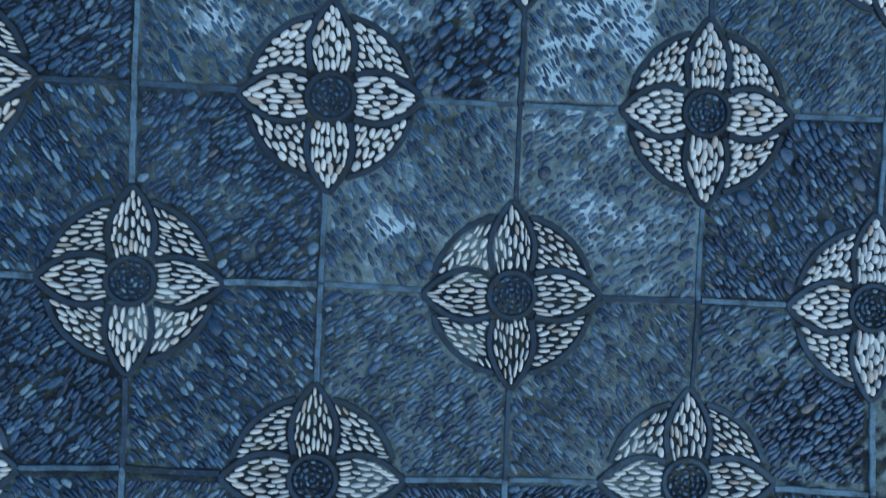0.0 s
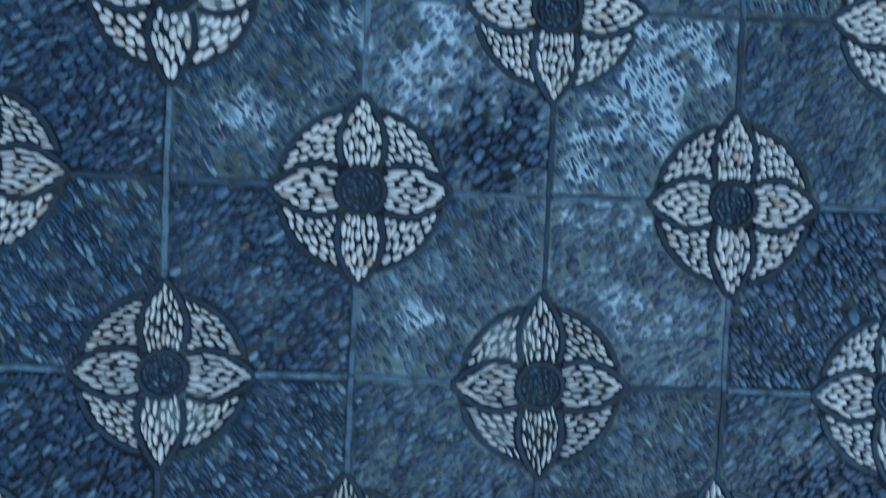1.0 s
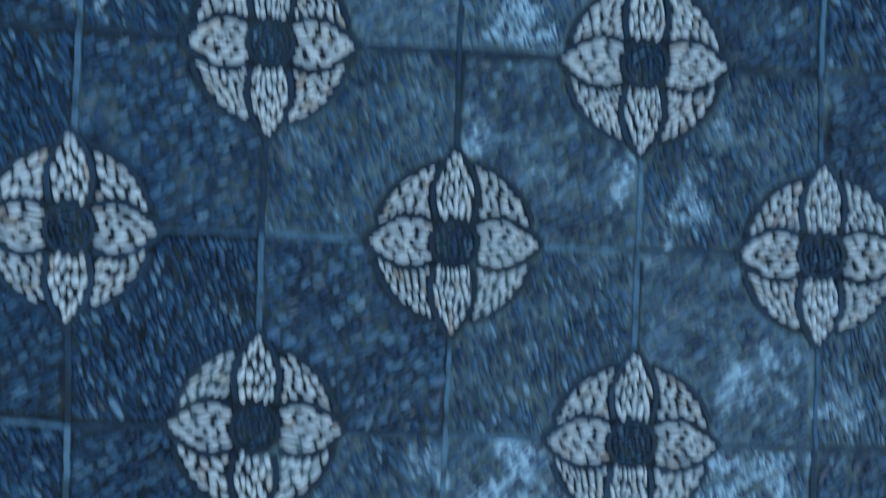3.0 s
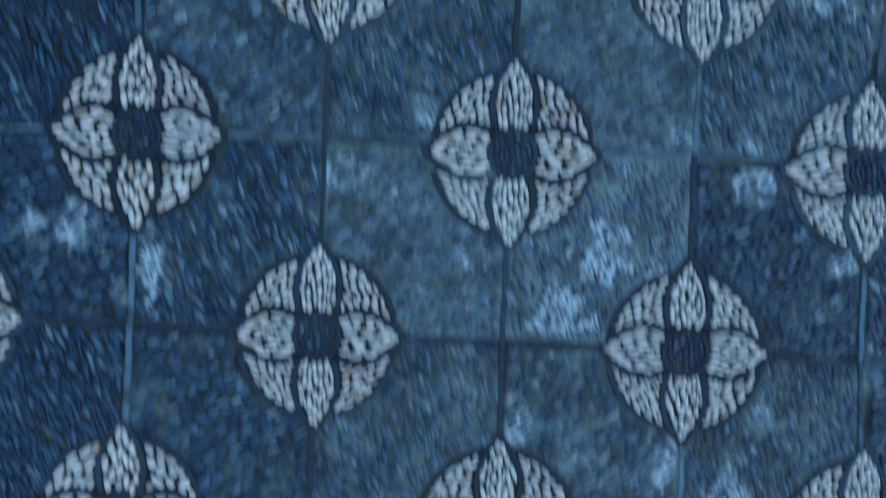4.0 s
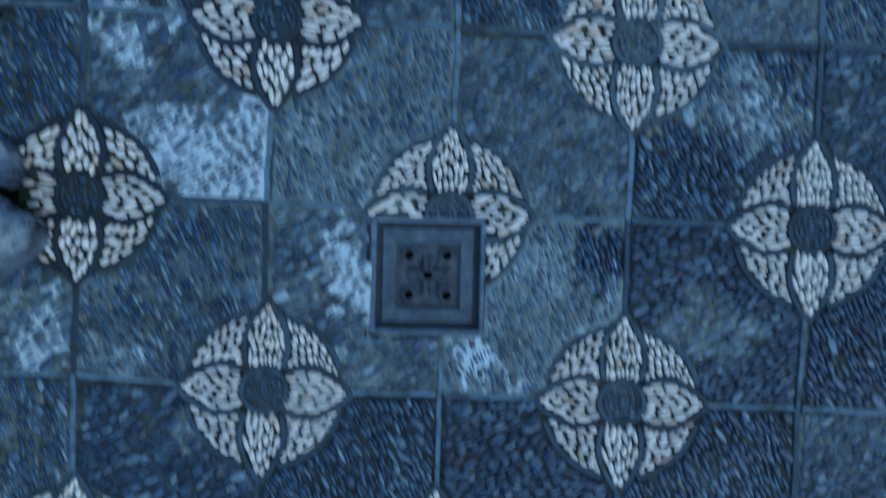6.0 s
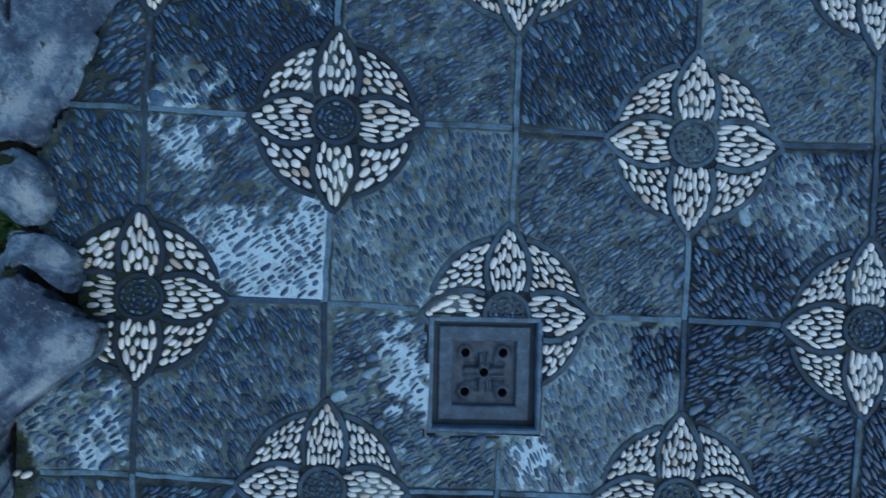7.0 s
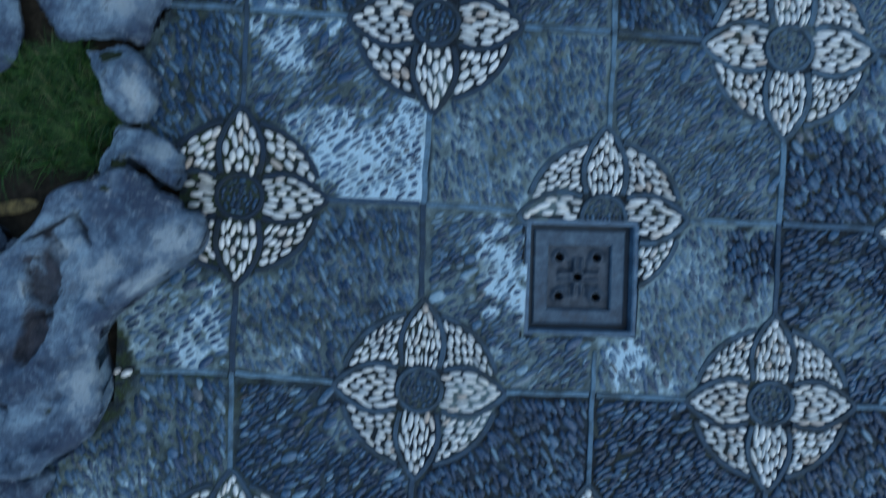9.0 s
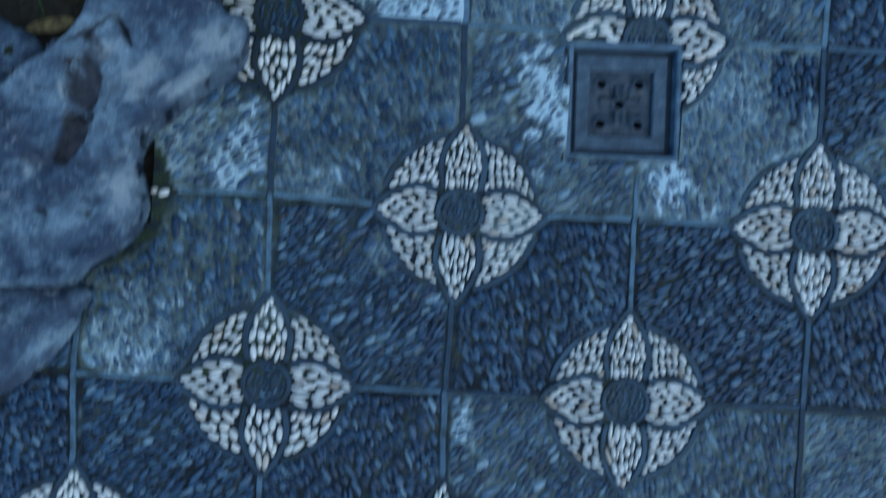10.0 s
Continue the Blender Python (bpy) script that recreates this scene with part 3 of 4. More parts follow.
def build_pavement():
    step = 0.0125
    xs, ys = np.arange(-3.3, 1.31, step), np.arange(-1.35, 5.36, step)
    gx, gy = np.meshgrid(xs, ys)
    cement = cement_at(gx, gy)
    ox, oy = flower_offsets(gx, gy)
    fl = in_flower(ox, oy, -0.006)
    spill = np.clip(wobble(gx + 3, gy, 3.2) * 1.4 + 0.5 * wobble(gx, gy, 25, 2) - 0.6, 0, 0.4)
    for sx, sy, size in ((-1.34, 3.46, 0.11), (-0.60, 2.42, 0.10), (-0.92, 0.93, 0.08), (-0.10, 0.10, 0.08), (-0.93, -0.08, 0.08), (-0.48, 2.30, 0.08)):
        spill = np.maximum(spill, np.clip(1.2 - np.hypot(gx - sx, gy - sy) / size + 0.6 * wobble(gx, gy, 25, 2), 0, 0.5))
    cement = np.where(fl, 0.03 + 0.07 * cement + spill * (np.hypot(ox, oy) > 0.07), cement)
    for (i, j), bleach in OUTLINE_TONE.items():
        cx, cy = node(i, j)
        cement = np.where(np.hypot(gx - cx, gy - cy) < 0.06, np.maximum(cement, 0.10 + 0.42 * bleach), cement)
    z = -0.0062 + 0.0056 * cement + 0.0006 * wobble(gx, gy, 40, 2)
    ny, nx = gx.shape
    ids = np.arange(nx * ny).reshape(ny, nx)
    cx, cy = (gx[:-1, :-1] + gx[1:, 1:]) / 2, (gy[:-1, :-1] + gy[1:, 1:]) / 2
    keep = ~in_drain(cx, cy, 0.008) & ~in_bed(cx + np.where((cy > 3.42) & (cy < 3.65), 0.006, 0.03), cy)
    quads = np.stack([ids[:-1, :-1], ids[:-1, 1:], ids[1:, 1:], ids[1:, :-1]], -1)[keep]
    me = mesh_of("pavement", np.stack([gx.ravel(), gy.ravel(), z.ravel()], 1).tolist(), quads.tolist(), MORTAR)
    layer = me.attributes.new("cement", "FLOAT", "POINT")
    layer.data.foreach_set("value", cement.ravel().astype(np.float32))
    moss = np.clip((-1.72 - gx) * 2.6, 0, 0.9) * (gy > 3.0) * np.where(fl, 1.0, 0.35)
    me.attributes.new("moss", "FLOAT", "POINT").data.foreach_set("value", moss.ravel().astype(np.float32))
    return tagged(new("pavement", me), "dark grey mortar bed of a pebble mosaic with pale cement spills", "pavement", "", "structure")


pavement = build_pavement()

# soil under everything, reaching the horizon
def build_ground():
    """One sheet: low under the paving, level with its edge outside, on to the horizon."""
    verts, faces = [], []
    for grow, z in ((-0.12, -0.13), (-0.05, -0.022), (0.3, -0.016), (2, -0.02), (8, -0.03), (40, -0.05), (300, -0.05), (4000, -0.05)):
        x0, x1, y0, y1 = -3.3 - grow, 1.3 + grow, -1.35 - grow, 5.35 + grow
        n = 12
        ring = [(x0 + (x1 - x0) * t / n, y0) for t in range(n)] + [(x1, y0 + (y1 - y0) * t / n) for t in range(n)]
        ring += [(x1 - (x1 - x0) * t / n, y1) for t in range(n)] + [(x0, y1 - (y1 - y0) * t / n) for t in range(n)]
        verts += [(x, y, z) for x, y in ring]
    m = 48
    faces.append(tuple(range(m)))
    for q in range(7):
        faces += [(q * m + k, (q + 1) * m + k, (q + 1) * m + (k + 1) % m, q * m + (k + 1) % m) for k in range(m)]
    return tagged(new("ground", mesh_of("ground", verts, [f if len(f) > 4 else f[::-1] for f in faces], SOIL, False)), "dark bare soil round and under the paving", "ground", "", "structure")


build_ground()


def build_bed():
    """The garden soil between the rocks, level with the paving."""
    xs, ys = np.linspace(-3.45, -1.95, 76), np.linspace(2.2, 5.5, 158)
    gx, gy = np.meshgrid(xs, ys)
    z = -0.045 + 0.012 * wobble(gx, gy, 9)
    ids = np.arange(gx.size).reshape(gx.shape)
    keep = in_bed(gx[:-1, :-1], gy[:-1, :-1])
    quads = np.stack([ids[:-1, :-1], ids[:-1, 1:], ids[1:, 1:], ids[1:, :-1]], -1)[keep]
    me = mesh_of("planting_bed", np.stack([gx.ravel(), gy.ravel(), z.ravel()], 1).tolist(), quads.tolist(), SOIL)
    return tagged(new("planting_bed", me), "dark moist garden soil between the edging rocks", "soil", "", "structure")


build_bed()


# ---- rocks ----
def smooth_outline(points, count, angular=False):
    """A closed curve through the corner points, evenly divided; angular: straight from corner to corner."""
    p = np.array(points)
    n = len(p)
    out = []
    for k in range(n):
        a, b, c, d = p[k - 1], p[k], p[(k + 1) % n], p[(k + 2) % n]
        for t in np.linspace(0, 1, 14, endpoint=False):
            out.append(b + (c - b) * t if angular else 0.5 * (2 * b + (c - a) * t + (2 * a - 5 * b + 4 * c - d) * t**2 + (3 * b - a - 3 * c + d) * t**3))
    out = np.array(out + out[:1])
    run = np.r_[0, np.cumsum(np.linalg.norm(np.diff(out, axis=0), axis=1))]
    at = np.linspace(0, run[-1], count, endpoint=False)
    return np.stack([np.interp(at, run, out[:, q]) for q in (0, 1)], 1)


def ellipse_at(p, x, y, wide, high, angle):
    c, sn = math.cos(radians(angle)), math.sin(radians(angle))
    u, v = (p[0] - x) * c + (p[1] - y) * sn, -(p[0] - x) * sn + (p[1] - y) * c
    return math.hypot(u / wide, v / high)


def boulder(outline, height, seed, dents=(), scars=(), rugged=1.0, edge_round=0.016):
    """A slab of weathered rock: undercut flanks, a rounded rim, a rolling top of broken planes,
    dents (x, y, wide, high, angle, depth) and pale scars (x, y, wide, high, angle)."""
    count, rings = (400, 140) if dents and height > 0.12 else (230, 90)
    edge, dense = smooth_outline(outline, count, rugged >= 1), smooth_outline(outline, 700, rugged >= 1)
    mid = edge.mean(0)
    verts, faces, stain, pale = [], [], [], []
    low = (0.72 if height > 0.12 else 0.30) * height
    rng = np.random.default_rng(40 + seed)
    span = np.linalg.norm(edge - mid, axis=1).mean()
    # broken planes that slope away from the crown
    planes = [(t + rng.uniform(-0.4, 0.4), rng.uniform(0.25, 1.0), rng.uniform(0.0, 0.55) * span) for t in np.arange(6) * 1.047] if rugged >= 1 else []
    for q in range(rings + 1):
        s = 1.0 - (max(q - 1, 0) / (rings - 1)) ** 1.5
        for e in edge:
            chip = 0.012 * noise.fractal((e[0] * 22, e[1] * 22, seed), 0.7, 2.2, 4) + 0.008 * noise.noise((e[0] * 9, e[1] * 9, seed + 4))
            reach = np.linalg.norm(e - mid)
            p = mid + (e - mid) * max(s, 0.002) * (1 + chip * s / reach)
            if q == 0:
                # the undercut foot is coloured darker
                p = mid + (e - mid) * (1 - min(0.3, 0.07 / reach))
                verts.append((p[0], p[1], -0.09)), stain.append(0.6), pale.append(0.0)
                continue
            near = np.hypot(dense[:, 0] - p[0], dense[:, 1] - p[1]).min() if s > 0.3 else 0.2
            roll = noise.fractal((p[0] * 3.4 + seed * 7, p[1] * 3.4, 0.3), 0.8, 2.1, 4)
            fine = noise.fractal((p[0] * 24 + seed * 3, p[1] * 24, 1.3), 0.75, 2.1, 5)
            _, spots = noise.voronoi((p[0] * 5.5 + seed + 0.5 * roll, p[1] * 5.5, seed), distance_metric="DISTANCE")
            spin = noise.noise(spots[0] * 3.3) * 9
            facet = (p[0] * 5.5 + seed - spots[0][0]) * math.cos(spin) + (p[1] * 5.5 - spots[0][1]) * math.sin(spin)
            crack = math.exp(-(noise.fractal((p[0] * 2.6 + seed * 5, p[1] * 2.6, 4.4), 0.8, 2.2, 5) / 0.016) ** 2)
            if rugged >= 1:
                _, chips = noise.voronoi((p[0] * 13 + seed + 0.4 * roll, p[1] * 13, seed + 3), distance_metric="DISTANCE")
                way = noise.noise(chips[0] * 2.7) * 11
                facet += 0.55 * ((p[0] * 13 + seed - chips[0][0]) * math.cos(way) + (p[1] * 13 - chips[0][1]) * math.sin(way))
            lump = (0.026 if rugged >= 1 else 0.020) * facet * rugged - 0.006 * crack * rugged + 0.022 * roll * (0.4 + 0.6 * rugged) + 0.0045 * fine * (0.3 + 0.7 * rugged)
            rim = edge_round * (0.7 + 0.9 * abs(noise.noise((e[0] * 6, e[1] * 6, seed + 2))))
            z = low + (height - low) * (1 - math.exp(-near / rim)) + lump * min(1, near / 0.035)
            for way, slope, start in planes:
                z = min(z, height * 1.05 - slope * ((p[0] - mid[0]) * math.cos(way) + (p[1] - mid[1]) * math.sin(way) - start + 0.03 * roll) + 0.006 * fine)
            z = max(z, 0.5 * low)
            # cracks and deeper dents coloured darker: brown stain with shade painted in
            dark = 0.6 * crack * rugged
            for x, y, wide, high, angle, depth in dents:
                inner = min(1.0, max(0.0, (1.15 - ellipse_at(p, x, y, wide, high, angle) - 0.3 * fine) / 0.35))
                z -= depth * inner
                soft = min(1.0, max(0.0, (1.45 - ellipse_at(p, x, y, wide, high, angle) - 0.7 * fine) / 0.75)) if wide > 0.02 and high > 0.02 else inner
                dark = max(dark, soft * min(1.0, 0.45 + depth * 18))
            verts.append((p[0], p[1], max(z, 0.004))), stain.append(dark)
            pale.append(max([0.0] + [min(1.0, max(0.0, 1.2 - ellipse_at(p, *scar))) for scar in scars]))
    for q in range(rings):
        for k in range(count):
            a, b = q * count + k, q * count + (k + 1) % count
            faces.append((a, b, b + count, a + count))
    me = mesh_of("rock", verts, faces, PALE_ROCK if rugged >= 1 else SHADED_BLUE_ROCK if rugged == 0.45 else ROCK)
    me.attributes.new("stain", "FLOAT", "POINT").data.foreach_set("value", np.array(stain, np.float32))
    me.attributes.new("scar", "FLOAT", "POINT").data.foreach_set("value", np.array(pale, np.float32))
    return me


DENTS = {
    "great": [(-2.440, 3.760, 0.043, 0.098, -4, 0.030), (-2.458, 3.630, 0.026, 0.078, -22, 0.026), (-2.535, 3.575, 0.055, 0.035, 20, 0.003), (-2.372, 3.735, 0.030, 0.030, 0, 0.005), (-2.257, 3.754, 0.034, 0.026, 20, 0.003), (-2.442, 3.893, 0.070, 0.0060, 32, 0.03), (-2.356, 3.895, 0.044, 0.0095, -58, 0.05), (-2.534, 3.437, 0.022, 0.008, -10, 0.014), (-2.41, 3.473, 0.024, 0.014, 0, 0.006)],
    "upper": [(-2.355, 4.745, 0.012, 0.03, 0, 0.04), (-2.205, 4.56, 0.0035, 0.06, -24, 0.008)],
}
SCARS = {"great": [(-2.13, 3.88, 0.11, 0.07, 25), (-2.19, 3.785, 0.12, 0.028, 43), (-2.40, 3.84, 0.05, 0.05, 0), (-2.30, 3.80, 0.10, 0.05, 35), (-2.34, 3.50, 0.06, 0.10, 0), (-2.494, 3.738, 0.013, 0.044, 8), (-2.31, 3.765, 0.045, 0.03, 30), (-2.24, 3.76, 0.05, 0.016, 42), (-2.577, 3.533, 0.020, 0.026, 0), (-2.319, 3.735, 0.035, 0.025, 0)], "upper": [(-2.25, 4.62, 0.05, 0.10, -20), (-2.33, 4.50, 0.10, 0.08, 0)], "wedge": [(-2.27, 4.25, 0.045, 0.07, 10)], "small": [(-2.20, 4.11, 0.07, 0.04, -20)]}
EDGE_ROUND = {"wedge": 0.006, "small": 0.006, "great": 0.006}
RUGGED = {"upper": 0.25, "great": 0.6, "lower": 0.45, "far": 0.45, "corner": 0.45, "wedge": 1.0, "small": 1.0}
ROCK_LABEL = {
    "upper": "broad grey-blue limestone slab with a smooth worn top",
    "far": "weathered grey rock half hidden behind the slab",
    "wedge": "wedge-shaped pale grey rock beside the mosaic",
    "small": "small grey rock with mossy crack beside a flower medallion",
    "great": "great blue-grey limestone rock with a brown-stained hollow",
    "lower": "low blue-grey rock, darkened for shade, at the edge of the mosaic",
    "corner": "mossy grey rock among the planting",
}
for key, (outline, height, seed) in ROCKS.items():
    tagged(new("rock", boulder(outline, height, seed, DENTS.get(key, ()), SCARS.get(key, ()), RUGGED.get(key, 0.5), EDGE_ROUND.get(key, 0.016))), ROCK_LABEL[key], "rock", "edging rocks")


# ---- cushions of moss in the hollows of the rocks ----
def moss_cushion(x, y, long, wide, turn, seed):
    """A low lumpy pad that follows the stone under it."""
    tops = [v.co for ob in bpy.data.objects if ob.name.startswith("rock") for v in ob.data.vertices if abs(v.co.x - x) < 2 * long and abs(v.co.y - y) < 2 * long]
    verts, faces, seg, rings = [], [], 26, 7
    c, s = math.cos(radians(turn)), math.sin(radians(turn))
    for q in range(rings + 1):
        for k in range(seg):
            a, r = 2 * math.pi * k / seg, 1.08 * q / rings
            r *= 1 + 0.35 * noise.fractal((math.cos(a) * 1.3 + seed, math.sin(a) * 1.3, 0.2), 0.7, 2.0, 3)
            u, v = r * long * math.cos(a), r * wide * math.sin(a)
            px, py = x + u * c - v * s, y + u * s + v * c
            near = sorted((o.x - px) ** 2 + (o.y - py) ** 2 for o in tops)[:1]
            ground = max((o.z for o in tops if (o.x - px) ** 2 + (o.y - py) ** 2 <= near[0] + 2e-5), default=-0.045)
            verts.append((px, py, ground - 0.003 + 0.009 * (1 - (q / rings) ** 2) + 0.003 * noise.noise((px * 190, py * 190, seed))))
    for q in range(rings):
        faces += [(q * seg + k, q * seg + (k + 1) % seg, (q + 1) * seg + (k + 1) % seg, (q + 1) * seg + k) for k in range(seg)]
    return tagged(new("moss_cushion", mesh_of("moss_cushion", verts, faces, MOSS)), "small dark green moss cushion on a rock", "moss", "moss cushions on the rocks")


moss_cushion(-2.352, 4.352, 0.042, 0.015, -6, 1)
moss_cushion(-2.306, 4.001, 0.012, 0.008, 5, 2)
moss_cushion(-2.292, 4.066, 0.030, 0.011, -6, 3)
moss_cushion(-2.672, 3.842, 0.014, 0.010, 40, 4)


# ---- grass between the rocks ----
def build_grass():
    rng = np.random.default_rng(5)
    pocket = [(-2.75, 4.36), (-2.45, 4.375), (-2.40, 4.27), (-2.35, 4.18), (-2.38, 4.09), (-2.42, 4.06), (-2.50, 4.02), (-2.60, 4.00), (-2.75, 4.01)]
    verts, faces = [], []
    tufts = 0
    while tufts < 165:
        cx, cy = rng.uniform(-2.75, -2.33), rng.uniform(3.95, 4.4)
        if not inside(np.array(cx), np.array(cy), pocket) or (cy < 4.06 and rng.uniform() < 0.5):
            continue
        # sparse towards the bare soil, with gaps between the clumps
        bare = min(0.93, max(0.0, (-2.47 - cx) * 3.0 + (4.14 - cy) * 3.5))
        if rng.uniform() < bare or (noise.noise((cx * 17, cy * 17, 2.0)) < -0.05 and rng.uniform() < 0.75):
            continue
        tufts += 1
        lean, size, high = rng.uniform(0, 6.283), rng.uniform(0.6, 1.25), rng.uniform(0.0, 0.02)
        for _ in range(int(rng.integers(26, 48))):
            turn = lean + rng.normal(0, 1.7)
            x, y = cx + rng.normal(0, 0.004), cy + rng.normal(0, 0.004)
            tall, bow = size * rng.uniform(0.035, 0.075), rng.uniform(0.45, 1.3)
            w = rng.uniform(0.0012, 0.0026)
            c, s = math.cos(turn), math.sin(turn)
            base = len(verts)
            for t in (0, 0.35, 0.7, 1.0):
                out, up, half = tall * bow * t * t, tall * t * (1 - 0.35 * bow * t), w * (1 - t * 0.85)
                px, py, pz = x + c * out, y + s * out, -0.045 + high * min(1, 2 * t) + up
                verts += [(px - s * half, py + c * half, pz), (px + s * half, py - c * half, pz)]
            faces += [(base + 2 * k, base + 2 * k + 1, base + 2 * k + 3, base + 2 * k + 2) for k in range(3)]
    return tagged(new("grass", mesh_of("grass", verts, faces, GRASS)), "dense tuft of fine dark green grass between rocks", "grass", "", "stuff")


build_grass()


# ---- the drain, sunk in a pit of the pavement ----
def plate(bm, x0, y0, x1, y1, low, high, bevel=0.002):
    made = bmesh.ops.create_cube(bm, size=1)
    for v in made["verts"]:
        v.co = Vector((x0 if v.co.x < 0 else x1, y0 if v.co.y < 0 else y1, low if v.co.z < 0 else high))
    if bevel:
        edges = {e for v in made["verts"] for e in v.link_edges if all(u.co.z > high - 1e-6 for u in e.verts)}
        bmesh.ops.bevel(bm, geom=list(edges), offset=bevel, segments=2, affect="EDGES")


def bm_mesh(name, bm, material, smooth=False):
    me = bpy.data.meshes.new(name)
    bm.normal_update()
    bm.to_mesh(me)
    bm.free()
    me.materials.append(material)
    if smooth:
        me.polygons.foreach_set("use_smooth", np.ones(len(me.polygons), bool))
    return me


def frame_bars(outer, inner, low, high, bevel=0.002):
    """A square frame in one piece; outer and inner are half sizes (x, y)."""
    bm = bmesh.new()
    loops = []
    for (hx, hy), cut, z in ((outer, 0, low), (outer, 0, high - bevel), (outer, -bevel, high), (inner, bevel, high), (inner, 0, high - bevel), (inner, 0, low)):
        loops.append([bm.verts.new((sx * (hx + cut), sy * (hy + cut), z)) for sx, sy in ((-1, -1), (1, -1), (1, 1), (-1, 1))])
    for a, b in zip(loops, loops[1:]):
        for k in range(4):
            bm.faces.new((a[k], a[(k + 1) % 4], b[(k + 1) % 4], b[k]))
    return bm


def build_drain():
    drain = tagged(new("floor_drain"), "square dark cast-iron floor drain sunk in the pebble pavement", "drain")
    drain.matrix_world = pose(DRAIN[0], DRAIN[1], 0, 0, 0, math.degrees(DRAIN_TURN))
    hx, hy = DRAIN[2] / 2 + 0.004, DRAIN[3] / 2 + 0.004
    part("pit_wall", bm_mesh("pit_wall", frame_bars((hx + 0.017, hy + 0.017), (hx + 0.0055, hy + 0.0055), -0.08, -0.0032, 0.003), MORTAR), drain, "rough mortar edge round the drain")
    part("outer_frame", bm_mesh("outer_frame", frame_bars((hx + 0.0052, hy + 0.0052), (0.143, 0.147), -0.07, -0.006, 0.004), RIM), drain, "worn pale iron rim")
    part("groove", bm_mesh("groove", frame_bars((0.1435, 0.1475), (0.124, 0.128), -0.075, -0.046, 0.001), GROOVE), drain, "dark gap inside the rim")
    part("grate_frame", bm_mesh("grate_frame", frame_bars((0.1285, 0.1325), (0.0885, 0.0905), -0.07, -0.034, 0.004), IRON), drain)
    # the sunken middle panel with five round holes
    holes = [(-0.053, 0.055), (0.053, 0.056), (0.0, 0.0), (-0.053, -0.055), (0.053, -0.056)]
    radius, seg = 0.0132, 16
    verts, faces = [], []
    xs, ys = np.linspace(-0.0895, 0.0895, 42), np.linspace(-0.0915, 0.0915, 42)
    gx, gy = np.meshgrid(xs, ys)
    z = np.full(gx.shape, -0.052)
    # a raised cross of four ribs with grooves on both sides
    for u, v in ((gx, gy), (gy, gx)):
        rib = (np.abs(v) > 0.018) & (np.abs(v) < 0.055)
        z += np.where(rib, 0.010 * np.exp(-((np.abs(u) - 0.010) / 0.005) ** 2) - 0.007 * np.exp(-((np.abs(u) - 0.020) / 0.005) ** 2), 0)
    for hx2, hy2 in holes:
        d = np.hypot(gx - hx2, gy - hy2)
        z += 0.006 * np.exp(-((d - 0.017) / 0.006) ** 2)
        z = np.where(d < radius, -0.09, z)
    me = mesh_of("grate_plate", np.stack([gx.ravel(), gy.ravel(), z.ravel()], 1).tolist(), [(a, a + 1, a + 43, a + 42) for a in (r * 42 + c for r in range(41) for c in range(41)) if z.ravel()[[a, a + 1, a + 42, a + 43]].min() > -0.08], RUST)
    panel = part("grate_plate", me, drain)
    for hx2, hy2 in holes:
        verts, faces = [], []
        for r, zz in ((radius + 0.0045, -0.0475), (radius + 0.001, -0.0450), (radius - 0.0008, -0.0480), (radius - 0.001, -0.085)):
            verts += [(hx2 + r * math.cos(2 * math.pi * k / seg), hy2 + r * math.sin(2 * math.pi * k / seg), zz) for k in range(seg)]
        for q in range(3):
            faces += [(q * seg + k, q * seg + (k + 1) % seg, (q + 1) * seg + (k + 1) % seg, (q + 1) * seg + k) for k in range(seg)]
        part("hole_rim", mesh_of("hole_rim", verts, faces, RUST), panel)
    # floor under the holes, painted near-black to look deep
    bm = bmesh.new()
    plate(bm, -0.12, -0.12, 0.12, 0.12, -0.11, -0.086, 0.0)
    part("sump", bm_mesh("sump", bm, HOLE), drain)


build_drain()


# ---- flower medallions ----
def stone_matrix(x, y, a, b, lean, top, base, tilt=0.0):
    lie = pose(x, y, base, 0, 0, math.degrees(lean)) @ pose(0, 0, 0, RNG.normal(0, tilt), RNG.normal(0, 0.5 * tilt), 0) if tilt else pose(x, y, base, 0, 0, math.degrees(lean))
    return lie @ Matrix.Diagonal((a, b, top - base, 1))


def petal_outline(level, side):
    """One flank of an axial petal pointing along +y: from the ring to the tip."""
    r = np.linspace(0.066, 0.251, 22) * (0.94 if level else 1.0)
    return np.stack([side * petal_width(r, level), r], 1)


def samples(test, count, reach):
    p = RNG.uniform(-reach, reach, (count, 2))
    return p[test(p[:, 0], p[:, 1])]


BASE = -0.0095


def stones_at(stones, meshes, grow, slim=1.0):
    """A list of (mesh, matrix) for packed stones."""
    out = []
    for x, y, a, b, lean in stones:
        if grow < 0.86 and RNG.random() < 0.04:
            continue  # a stone lost from a worn medallion
        a, b = a * grow * RNG.uniform(0.78, 1.04), b * grow * slim * RNG.uniform(0.72, 1.06)
        b = min(b, a * (0.72 if slim > 1 else 0.65))
        top = 0.0012 + RNG.uniform(0, 0.0028)
        out.append((meshes[RNG.integers(len(meshes))], stone_matrix(x, y, a, b, lean + RNG.normal(0, 0.11), top, BASE)))
    return out


